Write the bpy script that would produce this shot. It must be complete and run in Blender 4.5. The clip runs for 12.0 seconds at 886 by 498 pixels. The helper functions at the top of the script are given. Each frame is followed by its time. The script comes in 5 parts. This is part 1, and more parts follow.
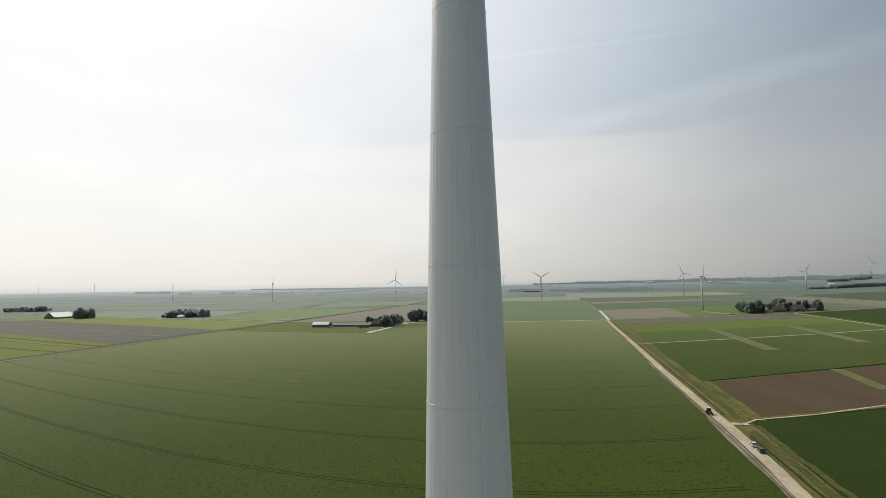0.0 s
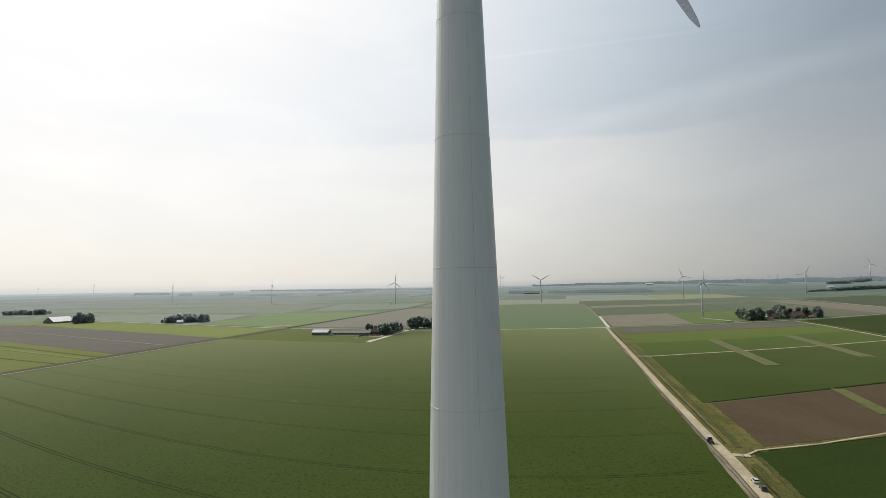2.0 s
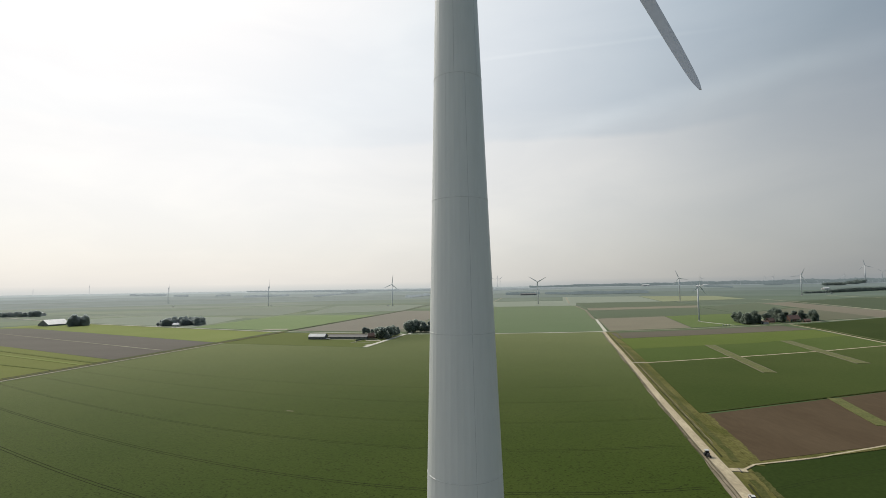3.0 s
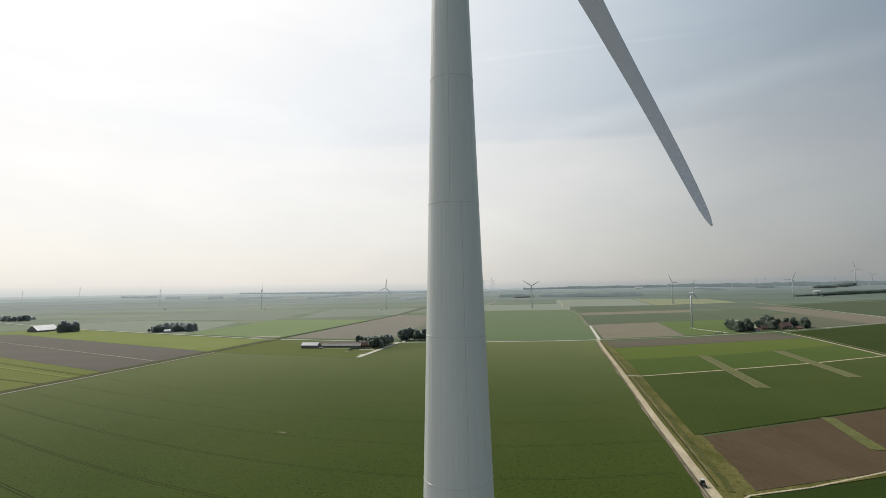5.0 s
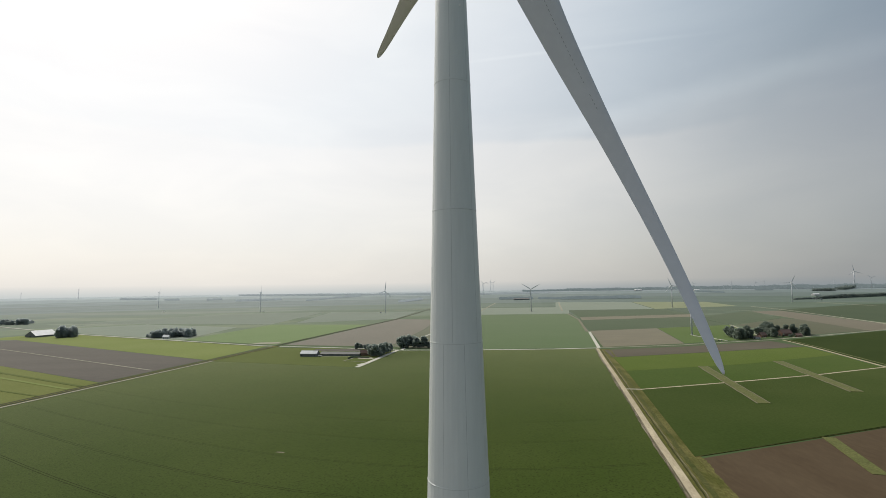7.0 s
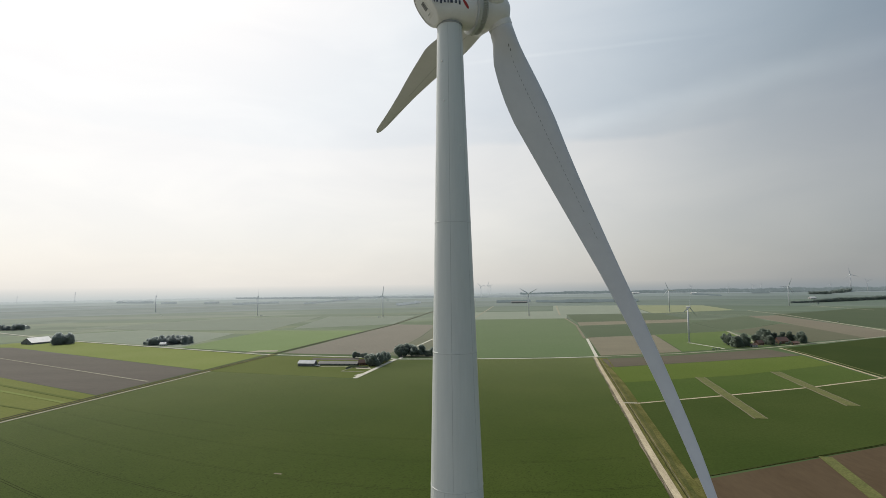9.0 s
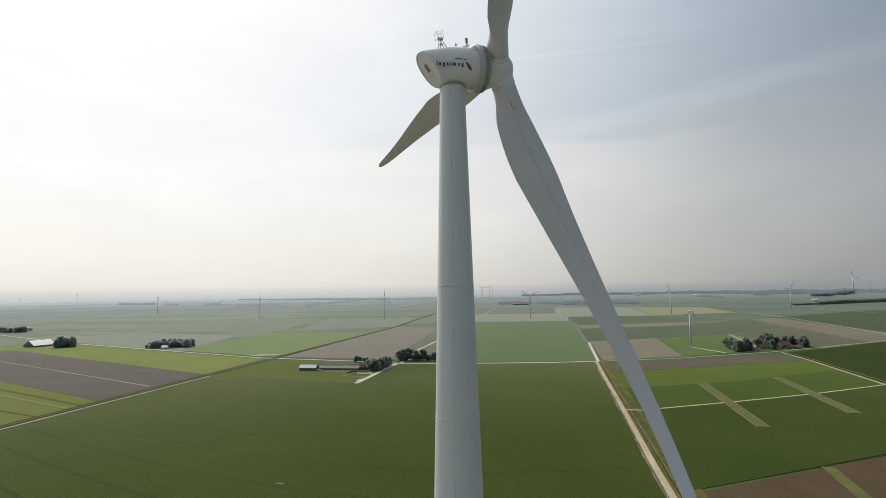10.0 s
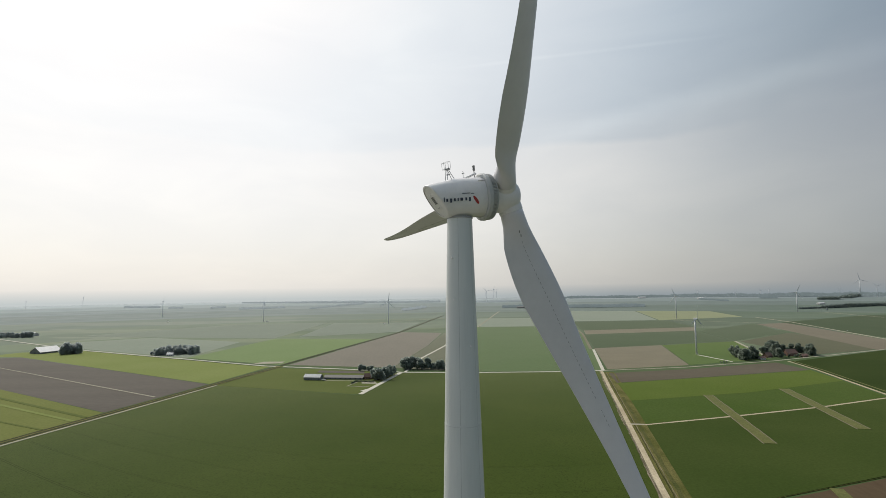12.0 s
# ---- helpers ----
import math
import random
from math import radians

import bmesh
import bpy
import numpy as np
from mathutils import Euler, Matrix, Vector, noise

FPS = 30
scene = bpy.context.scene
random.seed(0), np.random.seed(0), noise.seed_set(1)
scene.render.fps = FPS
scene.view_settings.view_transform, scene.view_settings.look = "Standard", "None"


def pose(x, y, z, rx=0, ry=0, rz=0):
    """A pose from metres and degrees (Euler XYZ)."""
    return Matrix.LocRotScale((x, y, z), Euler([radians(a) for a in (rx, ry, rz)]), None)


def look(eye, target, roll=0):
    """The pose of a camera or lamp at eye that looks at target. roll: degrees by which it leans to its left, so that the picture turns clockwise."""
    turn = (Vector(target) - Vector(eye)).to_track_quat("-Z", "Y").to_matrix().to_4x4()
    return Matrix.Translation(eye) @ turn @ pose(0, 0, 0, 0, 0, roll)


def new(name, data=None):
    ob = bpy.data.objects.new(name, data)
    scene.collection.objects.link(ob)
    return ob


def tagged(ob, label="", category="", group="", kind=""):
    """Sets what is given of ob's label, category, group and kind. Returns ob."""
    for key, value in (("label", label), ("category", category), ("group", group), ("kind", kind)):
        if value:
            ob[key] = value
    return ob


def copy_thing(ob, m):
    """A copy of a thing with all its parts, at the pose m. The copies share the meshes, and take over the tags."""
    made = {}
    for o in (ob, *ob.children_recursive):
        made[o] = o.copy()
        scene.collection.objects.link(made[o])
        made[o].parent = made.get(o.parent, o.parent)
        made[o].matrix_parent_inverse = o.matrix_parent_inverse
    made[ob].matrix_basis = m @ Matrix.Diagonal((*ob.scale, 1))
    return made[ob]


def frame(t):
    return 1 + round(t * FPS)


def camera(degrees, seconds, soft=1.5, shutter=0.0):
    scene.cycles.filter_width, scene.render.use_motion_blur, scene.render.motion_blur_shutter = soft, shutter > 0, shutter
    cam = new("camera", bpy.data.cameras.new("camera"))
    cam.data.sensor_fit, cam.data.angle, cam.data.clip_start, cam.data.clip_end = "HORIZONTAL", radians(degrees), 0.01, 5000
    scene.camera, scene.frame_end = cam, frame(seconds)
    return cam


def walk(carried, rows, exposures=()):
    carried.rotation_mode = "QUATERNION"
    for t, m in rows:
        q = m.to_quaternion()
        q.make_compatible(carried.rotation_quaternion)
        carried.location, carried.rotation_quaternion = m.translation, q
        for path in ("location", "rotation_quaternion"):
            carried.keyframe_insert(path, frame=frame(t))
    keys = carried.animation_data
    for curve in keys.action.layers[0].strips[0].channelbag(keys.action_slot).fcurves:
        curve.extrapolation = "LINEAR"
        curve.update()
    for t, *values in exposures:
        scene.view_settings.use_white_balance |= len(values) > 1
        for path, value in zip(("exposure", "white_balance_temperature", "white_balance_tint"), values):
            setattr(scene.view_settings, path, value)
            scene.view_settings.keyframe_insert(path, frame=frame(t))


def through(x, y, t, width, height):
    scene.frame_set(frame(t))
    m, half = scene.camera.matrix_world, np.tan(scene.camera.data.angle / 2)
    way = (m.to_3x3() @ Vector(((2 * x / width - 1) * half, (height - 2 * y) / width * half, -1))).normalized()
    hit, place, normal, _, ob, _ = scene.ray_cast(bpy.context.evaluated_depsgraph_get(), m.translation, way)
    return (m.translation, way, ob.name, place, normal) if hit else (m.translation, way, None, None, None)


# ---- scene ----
cam = camera(81.5, 12.0, soft=0.5)
walk(cam, [
    (0.0, pose(0.09, -49.45, 61.28, 94.15, 1.07, 2.50)),
    (0.5, pose(0.03, -49.40, 64.71, 94.06, 1.06, 2.59)),
    (1.0, pose(-0.03, -49.35, 67.85, 94.10, 1.02, 2.70)),
    (1.5, pose(-0.03, -49.30, 70.83, 94.14, 0.98, 2.66)),
    (2.0, pose(-0.01, -49.25, 74.22, 94.12, 1.00, 2.45)),
    (2.5, pose(0.04, -49.10, 77.10, 94.10, 0.96, 2.21)),
    (3.0, pose(0.05, -48.85, 80.15, 94.16, 0.96, 2.11)),
    (5.0, pose(0.07, -46.80, 92.59, 94.22, 0.90, 1.43)),
    (5.5, pose(0.05, -46.40, 95.60, 94.24, 0.90, 1.38)),
    (6.0, pose(0.03, -46.20, 98.55, 94.26, 0.89, 1.43)),
    (6.5, pose(0.00, -46.10, 101.75, 94.24, 0.85, 1.42)),
    (7.0, pose(-0.03, -46.15, 104.85, 94.27, 0.82, 1.34)),
    (9.0, pose(-0.10, -47.20, 117.35, 94.43, 0.84, 1.08)),
    (9.5, pose(-0.14, -47.40, 120.22, 94.47, 0.81, 1.16)),
    (10.0, pose(-0.13, -47.55, 123.06, 94.53, 0.79, 1.24)),
    (10.5, pose(-0.14, -47.68, 126.06, 94.57, 0.78, 1.32)),
    (11.0, pose(-0.14, -47.90, 129.02, 94.62, 0.77, 1.39)),
    (11.5, pose(-0.15, -48.05, 132.05, 94.66, 0.78, 1.34)),
    (12.0, pose(-0.24, -48.10, 135.35, 94.71, 0.81, 1.69)),
], exposures=[(0.0, 0.0), (12.0, 0.0)])

# ---- light: a high sun behind thin cloud, to the front and left ----
SUN_AZ, SUN_EL = radians(-38), radians(44)
SUN_DIR = Vector((math.sin(SUN_AZ) * math.cos(SUN_EL), math.cos(SUN_AZ) * math.cos(SUN_EL), math.sin(SUN_EL)))
lamp = bpy.data.lights.new("sun", "SUN")
lamp.energy, lamp.angle, lamp.color = 2.7, radians(2.0), (1.0, 0.95, 0.87)
new("sun", lamp).matrix_world = look((0, 0, 300), Vector((0, 0, 300)) - SUN_DIR)

world = bpy.data.worlds.new("hazy_sky")
scene.world = world
world.use_nodes = True


def build_sky(nt):
    nt.nodes.clear()

    def node(kind, **values):
        n = nt.nodes.new(kind)
        for k, val in values.items():
            n.inputs[k].default_value = val
        return n

    def math_node(op, a, b=None):
        n = nt.nodes.new("ShaderNodeMath")
        n.operation = op
        for i, s in enumerate((a, b)):
            if s is None:
                continue
            if isinstance(s, (int, float)):
                n.inputs[i].default_value = s
            else:
                nt.links.new(s, n.inputs[i])
        return n.outputs[0]

    def ramp(source, stops):
        n = nt.nodes.new("ShaderNodeValToRGB")
        els = n.color_ramp.elements
        while len(els) < len(stops):
            els.new(0.5)
        for e, (p, c) in zip(els, stops):
            e.position, e.color = p, (*c, 1)
        nt.links.new(source, n.inputs[0])
        return n.outputs[0]

    def mix(fac, a, b, kind="MIX"):
        n = nt.nodes.new("ShaderNodeMix")
        n.data_type, n.blend_type = "RGBA", kind
        for s, i in ((fac, 0), (a, 6), (b, 7)):
            if isinstance(s, (int, float)):
                n.inputs[i].default_value = s
            elif isinstance(s, tuple):
                n.inputs[i].default_value = (*s, 1)
            else:
                nt.links.new(s, n.inputs[i])
        return n.outputs[2]

    coord = nt.nodes.new("ShaderNodeTexCoord")
    sky = nt.nodes.new("ShaderNodeTexSky")
    sky.sky_type, sky.sun_disc = "NISHITA", False
    sky.sun_elevation, sky.sun_rotation = SUN_EL, SUN_AZ
    sky.air_density, sky.dust_density, sky.ozone_density = 1.0, 3.0, 1.0
    clear = mix(1.0, sky.outputs[0], (0.10, 0.10, 0.10), "MULTIPLY")
    split = nt.nodes.new("ShaderNodeSeparateXYZ")
    nt.links.new(coord.outputs["Generated"], split.inputs[0])
    height = split.outputs[2]
    # the haze and thin cloud scatter light round the sun
    dot = nt.nodes.new("ShaderNodeVectorMath")
    dot.operation = "DOT_PRODUCT"
    nt.links.new(coord.outputs["Generated"], dot.inputs[0])
    dot.inputs[1].default_value = SUN_DIR
    near_sun = math_node("MULTIPLY_ADD", dot.outputs[1], 0.5)
    nt.nodes[-1].inputs[2].default_value = 0.5
    glow = ramp(near_sun, [(0.0, (0.16, 0.22, 0.31)), (0.66, (0.140, 0.208, 0.292)), (0.72, (0.216, 0.294, 0.362)), (0.81, (0.512, 0.585, 0.642)),
                           (0.88, (0.73, 0.78, 0.82)), (0.925, (0.86, 0.90, 0.92)), (0.955, (0.90, 0.915, 0.925)), (0.986, (0.88, 0.885, 0.89)), (1.0, (4.0, 4.0, 3.8))])
    # the milky band over the horizon
    low = ramp(near_sun, [(0.0, (0.36, 0.37, 0.38)), (0.60, (0.355, 0.372, 0.378)), (0.69, (0.525, 0.53, 0.515)), (0.80, (0.795, 0.785, 0.755)),
                          (0.865, (0.88, 0.87, 0.845)), (0.92, (0.935, 0.93, 0.92)), (0.97, (0.925, 0.925, 0.92)), (1.0, (1.3, 1.25, 1.2))])
    uneven = node("ShaderNodeTexNoise", Scale=2.6, Detail=5.0, Roughness=0.55)
    nt.links.new(coord.outputs["Generated"], uneven.inputs["Vector"])
    bank = math_node("ADD", height, math_node("MULTIPLY", math_node("SUBTRACT", uneven.outputs[0], 0.5), 0.055))
    band = ramp(bank, [(0.0, (1, 1, 1)), (0.22, (0.97, 0.97, 0.97)), (0.262, (0.84, 0.84, 0.84)), (0.272, (0.46, 0.46, 0.46)), (0.33, (0.20, 0.20, 0.20)), (0.46, (0, 0, 0))])
    # towards the sun the bank ends sharply, away from it the edge is lost
    loose = ramp(bank, [(0.0, (1, 1, 1)), (0.16, (0.92, 0.92, 0.92)), (0.26, (0.62, 0.62, 0.62)), (0.36, (0.28, 0.28, 0.28)), (0.50, (0, 0, 0))])
    sunward = ramp(near_sun, [(0.71, (0, 0, 0)), (0.80, (1, 1, 1))])
    veil = mix(mix(sunward, loose, band), glow, low)
    # drifting sheets of cloud
    stretch = nt.nodes.new("ShaderNodeMapping")
    stretch.inputs["Scale"].default_value = (2.2, 2.2, 7.0)
    stretch.inputs["Rotation"].default_value = (0.0, 0.12, 0.0)
    nt.links.new(coord.outputs["Generated"], stretch.inputs[0])
    cloud = node("ShaderNodeTexNoise", Scale=1.6, Detail=7.0, Roughness=0.52, Distortion=0.5)
    nt.links.new(stretch.outputs[0], cloud.inputs["Vector"])
    sheet = ramp(cloud.outputs[0], [(0.40, (0, 0, 0)), (0.68, (1, 1, 1))])
    veil = mix(sheet, veil, mix(1.0, veil, (1.07, 1.06, 1.045), "MULTIPLY"))
    # worn-out contrails: thin soft arcs
    for d1, d2, wide, lift, start, stop in (((0.045, 0.911, 0.411), (0.426, 0.810, 0.403), 0.005, 0.98, 0.02, 0.40), ((0.237, 0.926, 0.294), (0.598, 0.729, 0.334), 0.030, 1.07, 0.18, 0.75)):
        pole = Vector(d1).cross(Vector(d2)).normalized()
        off = nt.nodes.new("ShaderNodeVectorMath")
        off.operation = "DOT_PRODUCT"
        nt.links.new(coord.outputs["Generated"], off.inputs[0])
        off.inputs[1].default_value = pole
        wisp = node("ShaderNodeTexNoise", Scale=9.0, Detail=5.0)
        nt.links.new(coord.outputs["Generated"], wisp.inputs["Vector"])
        gap = math_node("ABSOLUTE", math_node("ADD", off.outputs[1], math_node("MULTIPLY", math_node("SUBTRACT", wisp.outputs[0], 0.5), wide * 0.9)))
        fade = nt.nodes.new("ShaderNodeMapRange")
        fade.interpolation_type = "SMOOTHSTEP"
        fade.inputs["From Min"].default_value, fade.inputs["From Max"].default_value = wide, 0.0
        nt.links.new(gap, fade.inputs[0])
        amount = math_node("MULTIPLY", fade.outputs[0], wisp.outputs[0])
        for a, b in ((start - 0.06, start + 0.06), (stop + 0.06, stop - 0.06)):
            end = nt.nodes.new("ShaderNodeMapRange")
            end.inputs["From Min"].default_value, end.inputs["From Max"].default_value = a, b
            nt.links.new(split.outputs[0], end.inputs[0])
            amount = math_node("MULTIPLY", amount, end.outputs[0])
        veil = mix(amount, veil, mix(1.0, veil, (lift + 0.12, lift + 0.11, lift + 0.09), "MULTIPLY"))
    total = mix(0.82, clear, veil)
    # far land under the horizon, lost in haze
    land = ramp(near_sun, [(0.0, (0.28, 0.32, 0.34)), (0.60, (0.25, 0.29, 0.315)), (0.70, (0.31, 0.35, 0.37)), (0.80, (0.50, 0.54, 0.54)), (0.87, (0.57, 0.61, 0.605)), (1.0, (0.7, 0.7, 0.68))])
    edge = nt.nodes.new("ShaderNodeMapRange")
    edge.inputs["From Min"].default_value, edge.inputs["From Max"].default_value = -0.010, 0.010
    nt.links.new(height, edge.inputs[0])
    total = mix(edge.outputs[0], land, total)
    bg = node("ShaderNodeBackground", Strength=1.0)
    nt.links.new(total, bg.inputs[0])
    out = nt.nodes.new("ShaderNodeOutputWorld")
    nt.links.new(bg.outputs[0], out.inputs[0])


build_sky(world.node_tree)

# ---- materials ----


def surface(name, base, second=None, rough=0.9, big=0.02, fine=0.6, amount=0.5, speck=0.25, bump=0.0, metal=0.0, stretch=None, spec=0.3, bloom=None):
    """A procedural material: two tones at a large scale, a fine grain over both, and relief."""
    m = bpy.data.materials.new(name)
    m.use_nodes = True
    nt = m.node_tree
    bsdf = nt.nodes["Principled BSDF"]
    bsdf.inputs["Roughness"].default_value = rough
    bsdf.inputs["Metallic"].default_value = metal
    bsdf.inputs["Specular IOR Level"].default_value = spec
    # sheen at a flat angle, as off leaves and crumbs; raised to imitate haze
    bsdf.inputs["Sheen Weight"].default_value = bloom if bloom is not None else 0.34 if spec < 0.05 else 0.0
    bsdf.inputs["Sheen Roughness"].default_value = 0.16
    bsdf.inputs["Sheen Tint"].default_value = (1.0, 1.0, 0.48 if base[2] < 0.32 * base[1] else 0.85, 1)
    second = second or tuple(c * 0.75 for c in base)
    coord = nt.nodes.new("ShaderNodeTexCoord")
    source = coord.outputs["Object"]
    if stretch:
        mp = nt.nodes.new("ShaderNodeMapping")
        mp.inputs["Scale"].default_value = stretch[:3]
        mp.inputs["Rotation"].default_value = (0, 0, stretch[3] if len(stretch) > 3 else 0)
        nt.links.new(source, mp.inputs[0])
        source = mp.outputs[0]
    n1 = nt.nodes.new("ShaderNodeTexNoise")
    n1.inputs["Scale"].default_value, n1.inputs["Detail"].default_value = big, 5
    n2 = nt.nodes.new("ShaderNodeTexNoise")
    n2.inputs["Scale"].default_value, n2.inputs["Detail"].default_value = fine, 6
    n2.inputs["Roughness"].default_value = 0.65
    for n in (n1, n2):
        nt.links.new(source, n.inputs["Vector"])
    r1 = nt.nodes.new("ShaderNodeValToRGB")
    r1.color_ramp.elements[0].position, r1.color_ramp.elements[1].position = 0.5 - 0.3 * amount, 0.5 + 0.3 * amount
    r1.color_ramp.elements[0].color, r1.color_ramp.elements[1].color = (*base, 1), (*second, 1)
    nt.links.new(n1.outputs[0], r1.inputs[0])
    r2 = nt.nodes.new("ShaderNodeValToRGB")
    r2.color_ramp.elements[0].position, r2.color_ramp.elements[1].position = 0.3, 0.7
    lo, hi = 1 - speck, 1 + speck
    r2.color_ramp.elements[0].color, r2.color_ramp.elements[1].color = (lo, lo, lo, 1), (hi, hi, hi, 1)
    nt.links.new(n2.outputs[0], r2.inputs[0])
    mul = nt.nodes.new("ShaderNodeMix")
    mul.data_type, mul.blend_type = "RGBA", "MULTIPLY"
    mul.inputs[0].default_value = 1.0
    nt.links.new(r1.outputs[0], mul.inputs[6])
    nt.links.new(r2.outputs[0], mul.inputs[7])
    nt.links.new(mul.outputs[2], bsdf.inputs["Base Color"])
    if bump:
        b = nt.nodes.new("ShaderNodeBump")
        b.inputs["Strength"].default_value, b.inputs["Distance"].default_value = 0.6, bump
        nt.links.new(n2.outputs[0], b.inputs["Height"])
        nt.links.new(b.outputs[0], bsdf.inputs["Normal"])
    return m


def patchwork(name, wide, deep, west, east, spread):
    """Land far off: long parcels, each with a tone of its own, haze painted in, more to the west."""
    m = bpy.data.materials.new(name)
    m.use_nodes = True
    nt = m.node_tree
    bsdf = nt.nodes["Principled BSDF"]
    bsdf.inputs["Roughness"].default_value, bsdf.inputs["Specular IOR Level"].default_value = 0.95, 0.1
    coord = nt.nodes.new("ShaderNodeTexCoord")
    mp = nt.nodes.new("ShaderNodeMapping")
    mp.inputs["Scale"].default_value = (1 / deep, 1 / wide, 1)
    mp.inputs["Rotation"].default_value = (0, 0, 0.1)
    nt.links.new(coord.outputs["Object"], mp.inputs[0])
    cells = nt.nodes.new("ShaderNodeTexVoronoi")
    cells.distance = "CHEBYCHEV"
    cells.inputs["Scale"].default_value, cells.inputs["Randomness"].default_value = 1.0, 0.75
    nt.links.new(mp.outputs[0], cells.inputs["Vector"])
    sep = nt.nodes.new("ShaderNodeSeparateColor")
    nt.links.new(cells.outputs["Color"], sep.inputs[0])

    def blend(kind, fac, a, b):
        n = nt.nodes.new("ShaderNodeMix")
        n.data_type, n.blend_type = "RGBA", kind
        for s, i in ((fac, 0), (a, 6), (b, 7)):
            if isinstance(s, float):
                n.inputs[i].default_value = s
            else:
                nt.links.new(s, n.inputs[i])
        return n.outputs[2]

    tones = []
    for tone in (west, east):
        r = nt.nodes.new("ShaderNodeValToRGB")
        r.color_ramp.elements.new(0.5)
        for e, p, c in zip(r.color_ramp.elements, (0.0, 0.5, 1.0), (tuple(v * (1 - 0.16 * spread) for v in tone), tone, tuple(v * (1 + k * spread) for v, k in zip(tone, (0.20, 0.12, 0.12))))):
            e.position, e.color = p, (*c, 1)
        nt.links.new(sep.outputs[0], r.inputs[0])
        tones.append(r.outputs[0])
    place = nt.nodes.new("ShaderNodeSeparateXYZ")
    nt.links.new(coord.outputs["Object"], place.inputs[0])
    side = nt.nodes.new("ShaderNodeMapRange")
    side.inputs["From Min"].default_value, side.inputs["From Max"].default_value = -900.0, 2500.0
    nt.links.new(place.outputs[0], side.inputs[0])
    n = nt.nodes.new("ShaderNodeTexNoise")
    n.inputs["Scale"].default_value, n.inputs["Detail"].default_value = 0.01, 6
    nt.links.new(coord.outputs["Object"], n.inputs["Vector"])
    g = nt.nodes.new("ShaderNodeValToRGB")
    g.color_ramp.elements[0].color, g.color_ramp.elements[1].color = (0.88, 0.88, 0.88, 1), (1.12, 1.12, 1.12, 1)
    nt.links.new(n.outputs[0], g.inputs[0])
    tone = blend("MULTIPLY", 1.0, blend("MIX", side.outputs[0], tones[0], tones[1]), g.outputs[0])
    nt.links.new(tone, bsdf.inputs["Base Color"])
    return m


def foliage(name, base, second, through):
    """Leaves: a matt upper side, and light let through from behind."""
    m = surface(name, base, second, rough=0.9, big=0.12, fine=0.8, speck=0.2, spec=0.05, bloom=0.03)
    nt = m.node_tree
    bsdf = nt.nodes["Principled BSDF"]
    thin = nt.nodes.new("ShaderNodeBsdfTranslucent")
    nt.links.new(bsdf.inputs["Base Color"].links[0].from_socket, thin.inputs[0])
    both = nt.nodes.new("ShaderNodeMixShader")
    both.inputs[0].default_value = through
    nt.links.new(bsdf.outputs[0], both.inputs[1])
    nt.links.new(thin.outputs[0], both.inputs[2])
    nt.links.new(both.outputs[0], nt.nodes["Material Output"].inputs[0])
    return m


def planted(name, base, second, cell, pits):
    """A crop in leaf: rows of plants with dark gaps between some of them."""
    m = surface(name, base, second, rough=0.8, big=0.010, fine=0.8, speck=0.22, bump=0.08, spec=0.028, bloom=1.0)
    nt = m.node_tree
    bsdf = nt.nodes["Principled BSDF"]
    # strong sheen pales the crop farther off, standing in for haze
    bsdf.inputs["Sheen Tint"].default_value = (0.98, 1.0, 0.54, 1)
    bsdf.inputs["Sheen Roughness"].default_value = 0.17
    tone = bsdf.inputs["Base Color"].links[0].from_socket
    coord = nt.nodes.new("ShaderNodeTexCoord")
    turn = nt.nodes.new("ShaderNodeMapping")
    turn.inputs["Rotation"].default_value = (0, 0, 0.12)
    turn.inputs["Scale"].default_value = (1 / (cell * 1.5), 1 / cell, 1)
    nt.links.new(coord.outputs["Object"], turn.inputs[0])
    plants = nt.nodes.new("ShaderNodeTexVoronoi")
    plants.inputs["Scale"].default_value = 1.0
    nt.links.new(turn.outputs[0], plants.inputs["Vector"])
    sep = nt.nodes.new("ShaderNodeSeparateColor")
    nt.links.new(plants.outputs["Color"], sep.inputs[0])
    r = nt.nodes.new("ShaderNodeValToRGB")
    r.color_ramp.interpolation = "EASE"
    r.color_ramp.elements[0].position, r.color_ramp.elements[1].position = pits, pits + 0.10
    r.color_ramp.elements[0].color, r.color_ramp.elements[1].color = (0.56, 0.56, 0.56, 1), (1.03, 1.03, 1.03, 1)
    nt.links.new(sep.outputs[0], r.inputs[0])
    mul = nt.nodes.new("ShaderNodeMix")
    mul.data_type, mul.blend_type = "RGBA", "MULTIPLY"
    mul.inputs[0].default_value = 1.0
    nt.links.new(tone, mul.inputs[6])
    nt.links.new(r.outputs[0], mul.inputs[7])
    nt.links.new(mul.outputs[2], bsdf.inputs["Base Color"])
    return m


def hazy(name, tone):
    """Far woods as a backdrop: haze before them is painted in as emission."""
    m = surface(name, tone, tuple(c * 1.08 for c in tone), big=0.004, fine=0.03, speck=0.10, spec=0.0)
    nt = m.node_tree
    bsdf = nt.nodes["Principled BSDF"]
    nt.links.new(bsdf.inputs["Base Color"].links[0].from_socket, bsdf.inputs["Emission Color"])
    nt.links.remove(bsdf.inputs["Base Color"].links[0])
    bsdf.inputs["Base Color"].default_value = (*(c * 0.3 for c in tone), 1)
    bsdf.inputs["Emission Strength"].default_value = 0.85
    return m

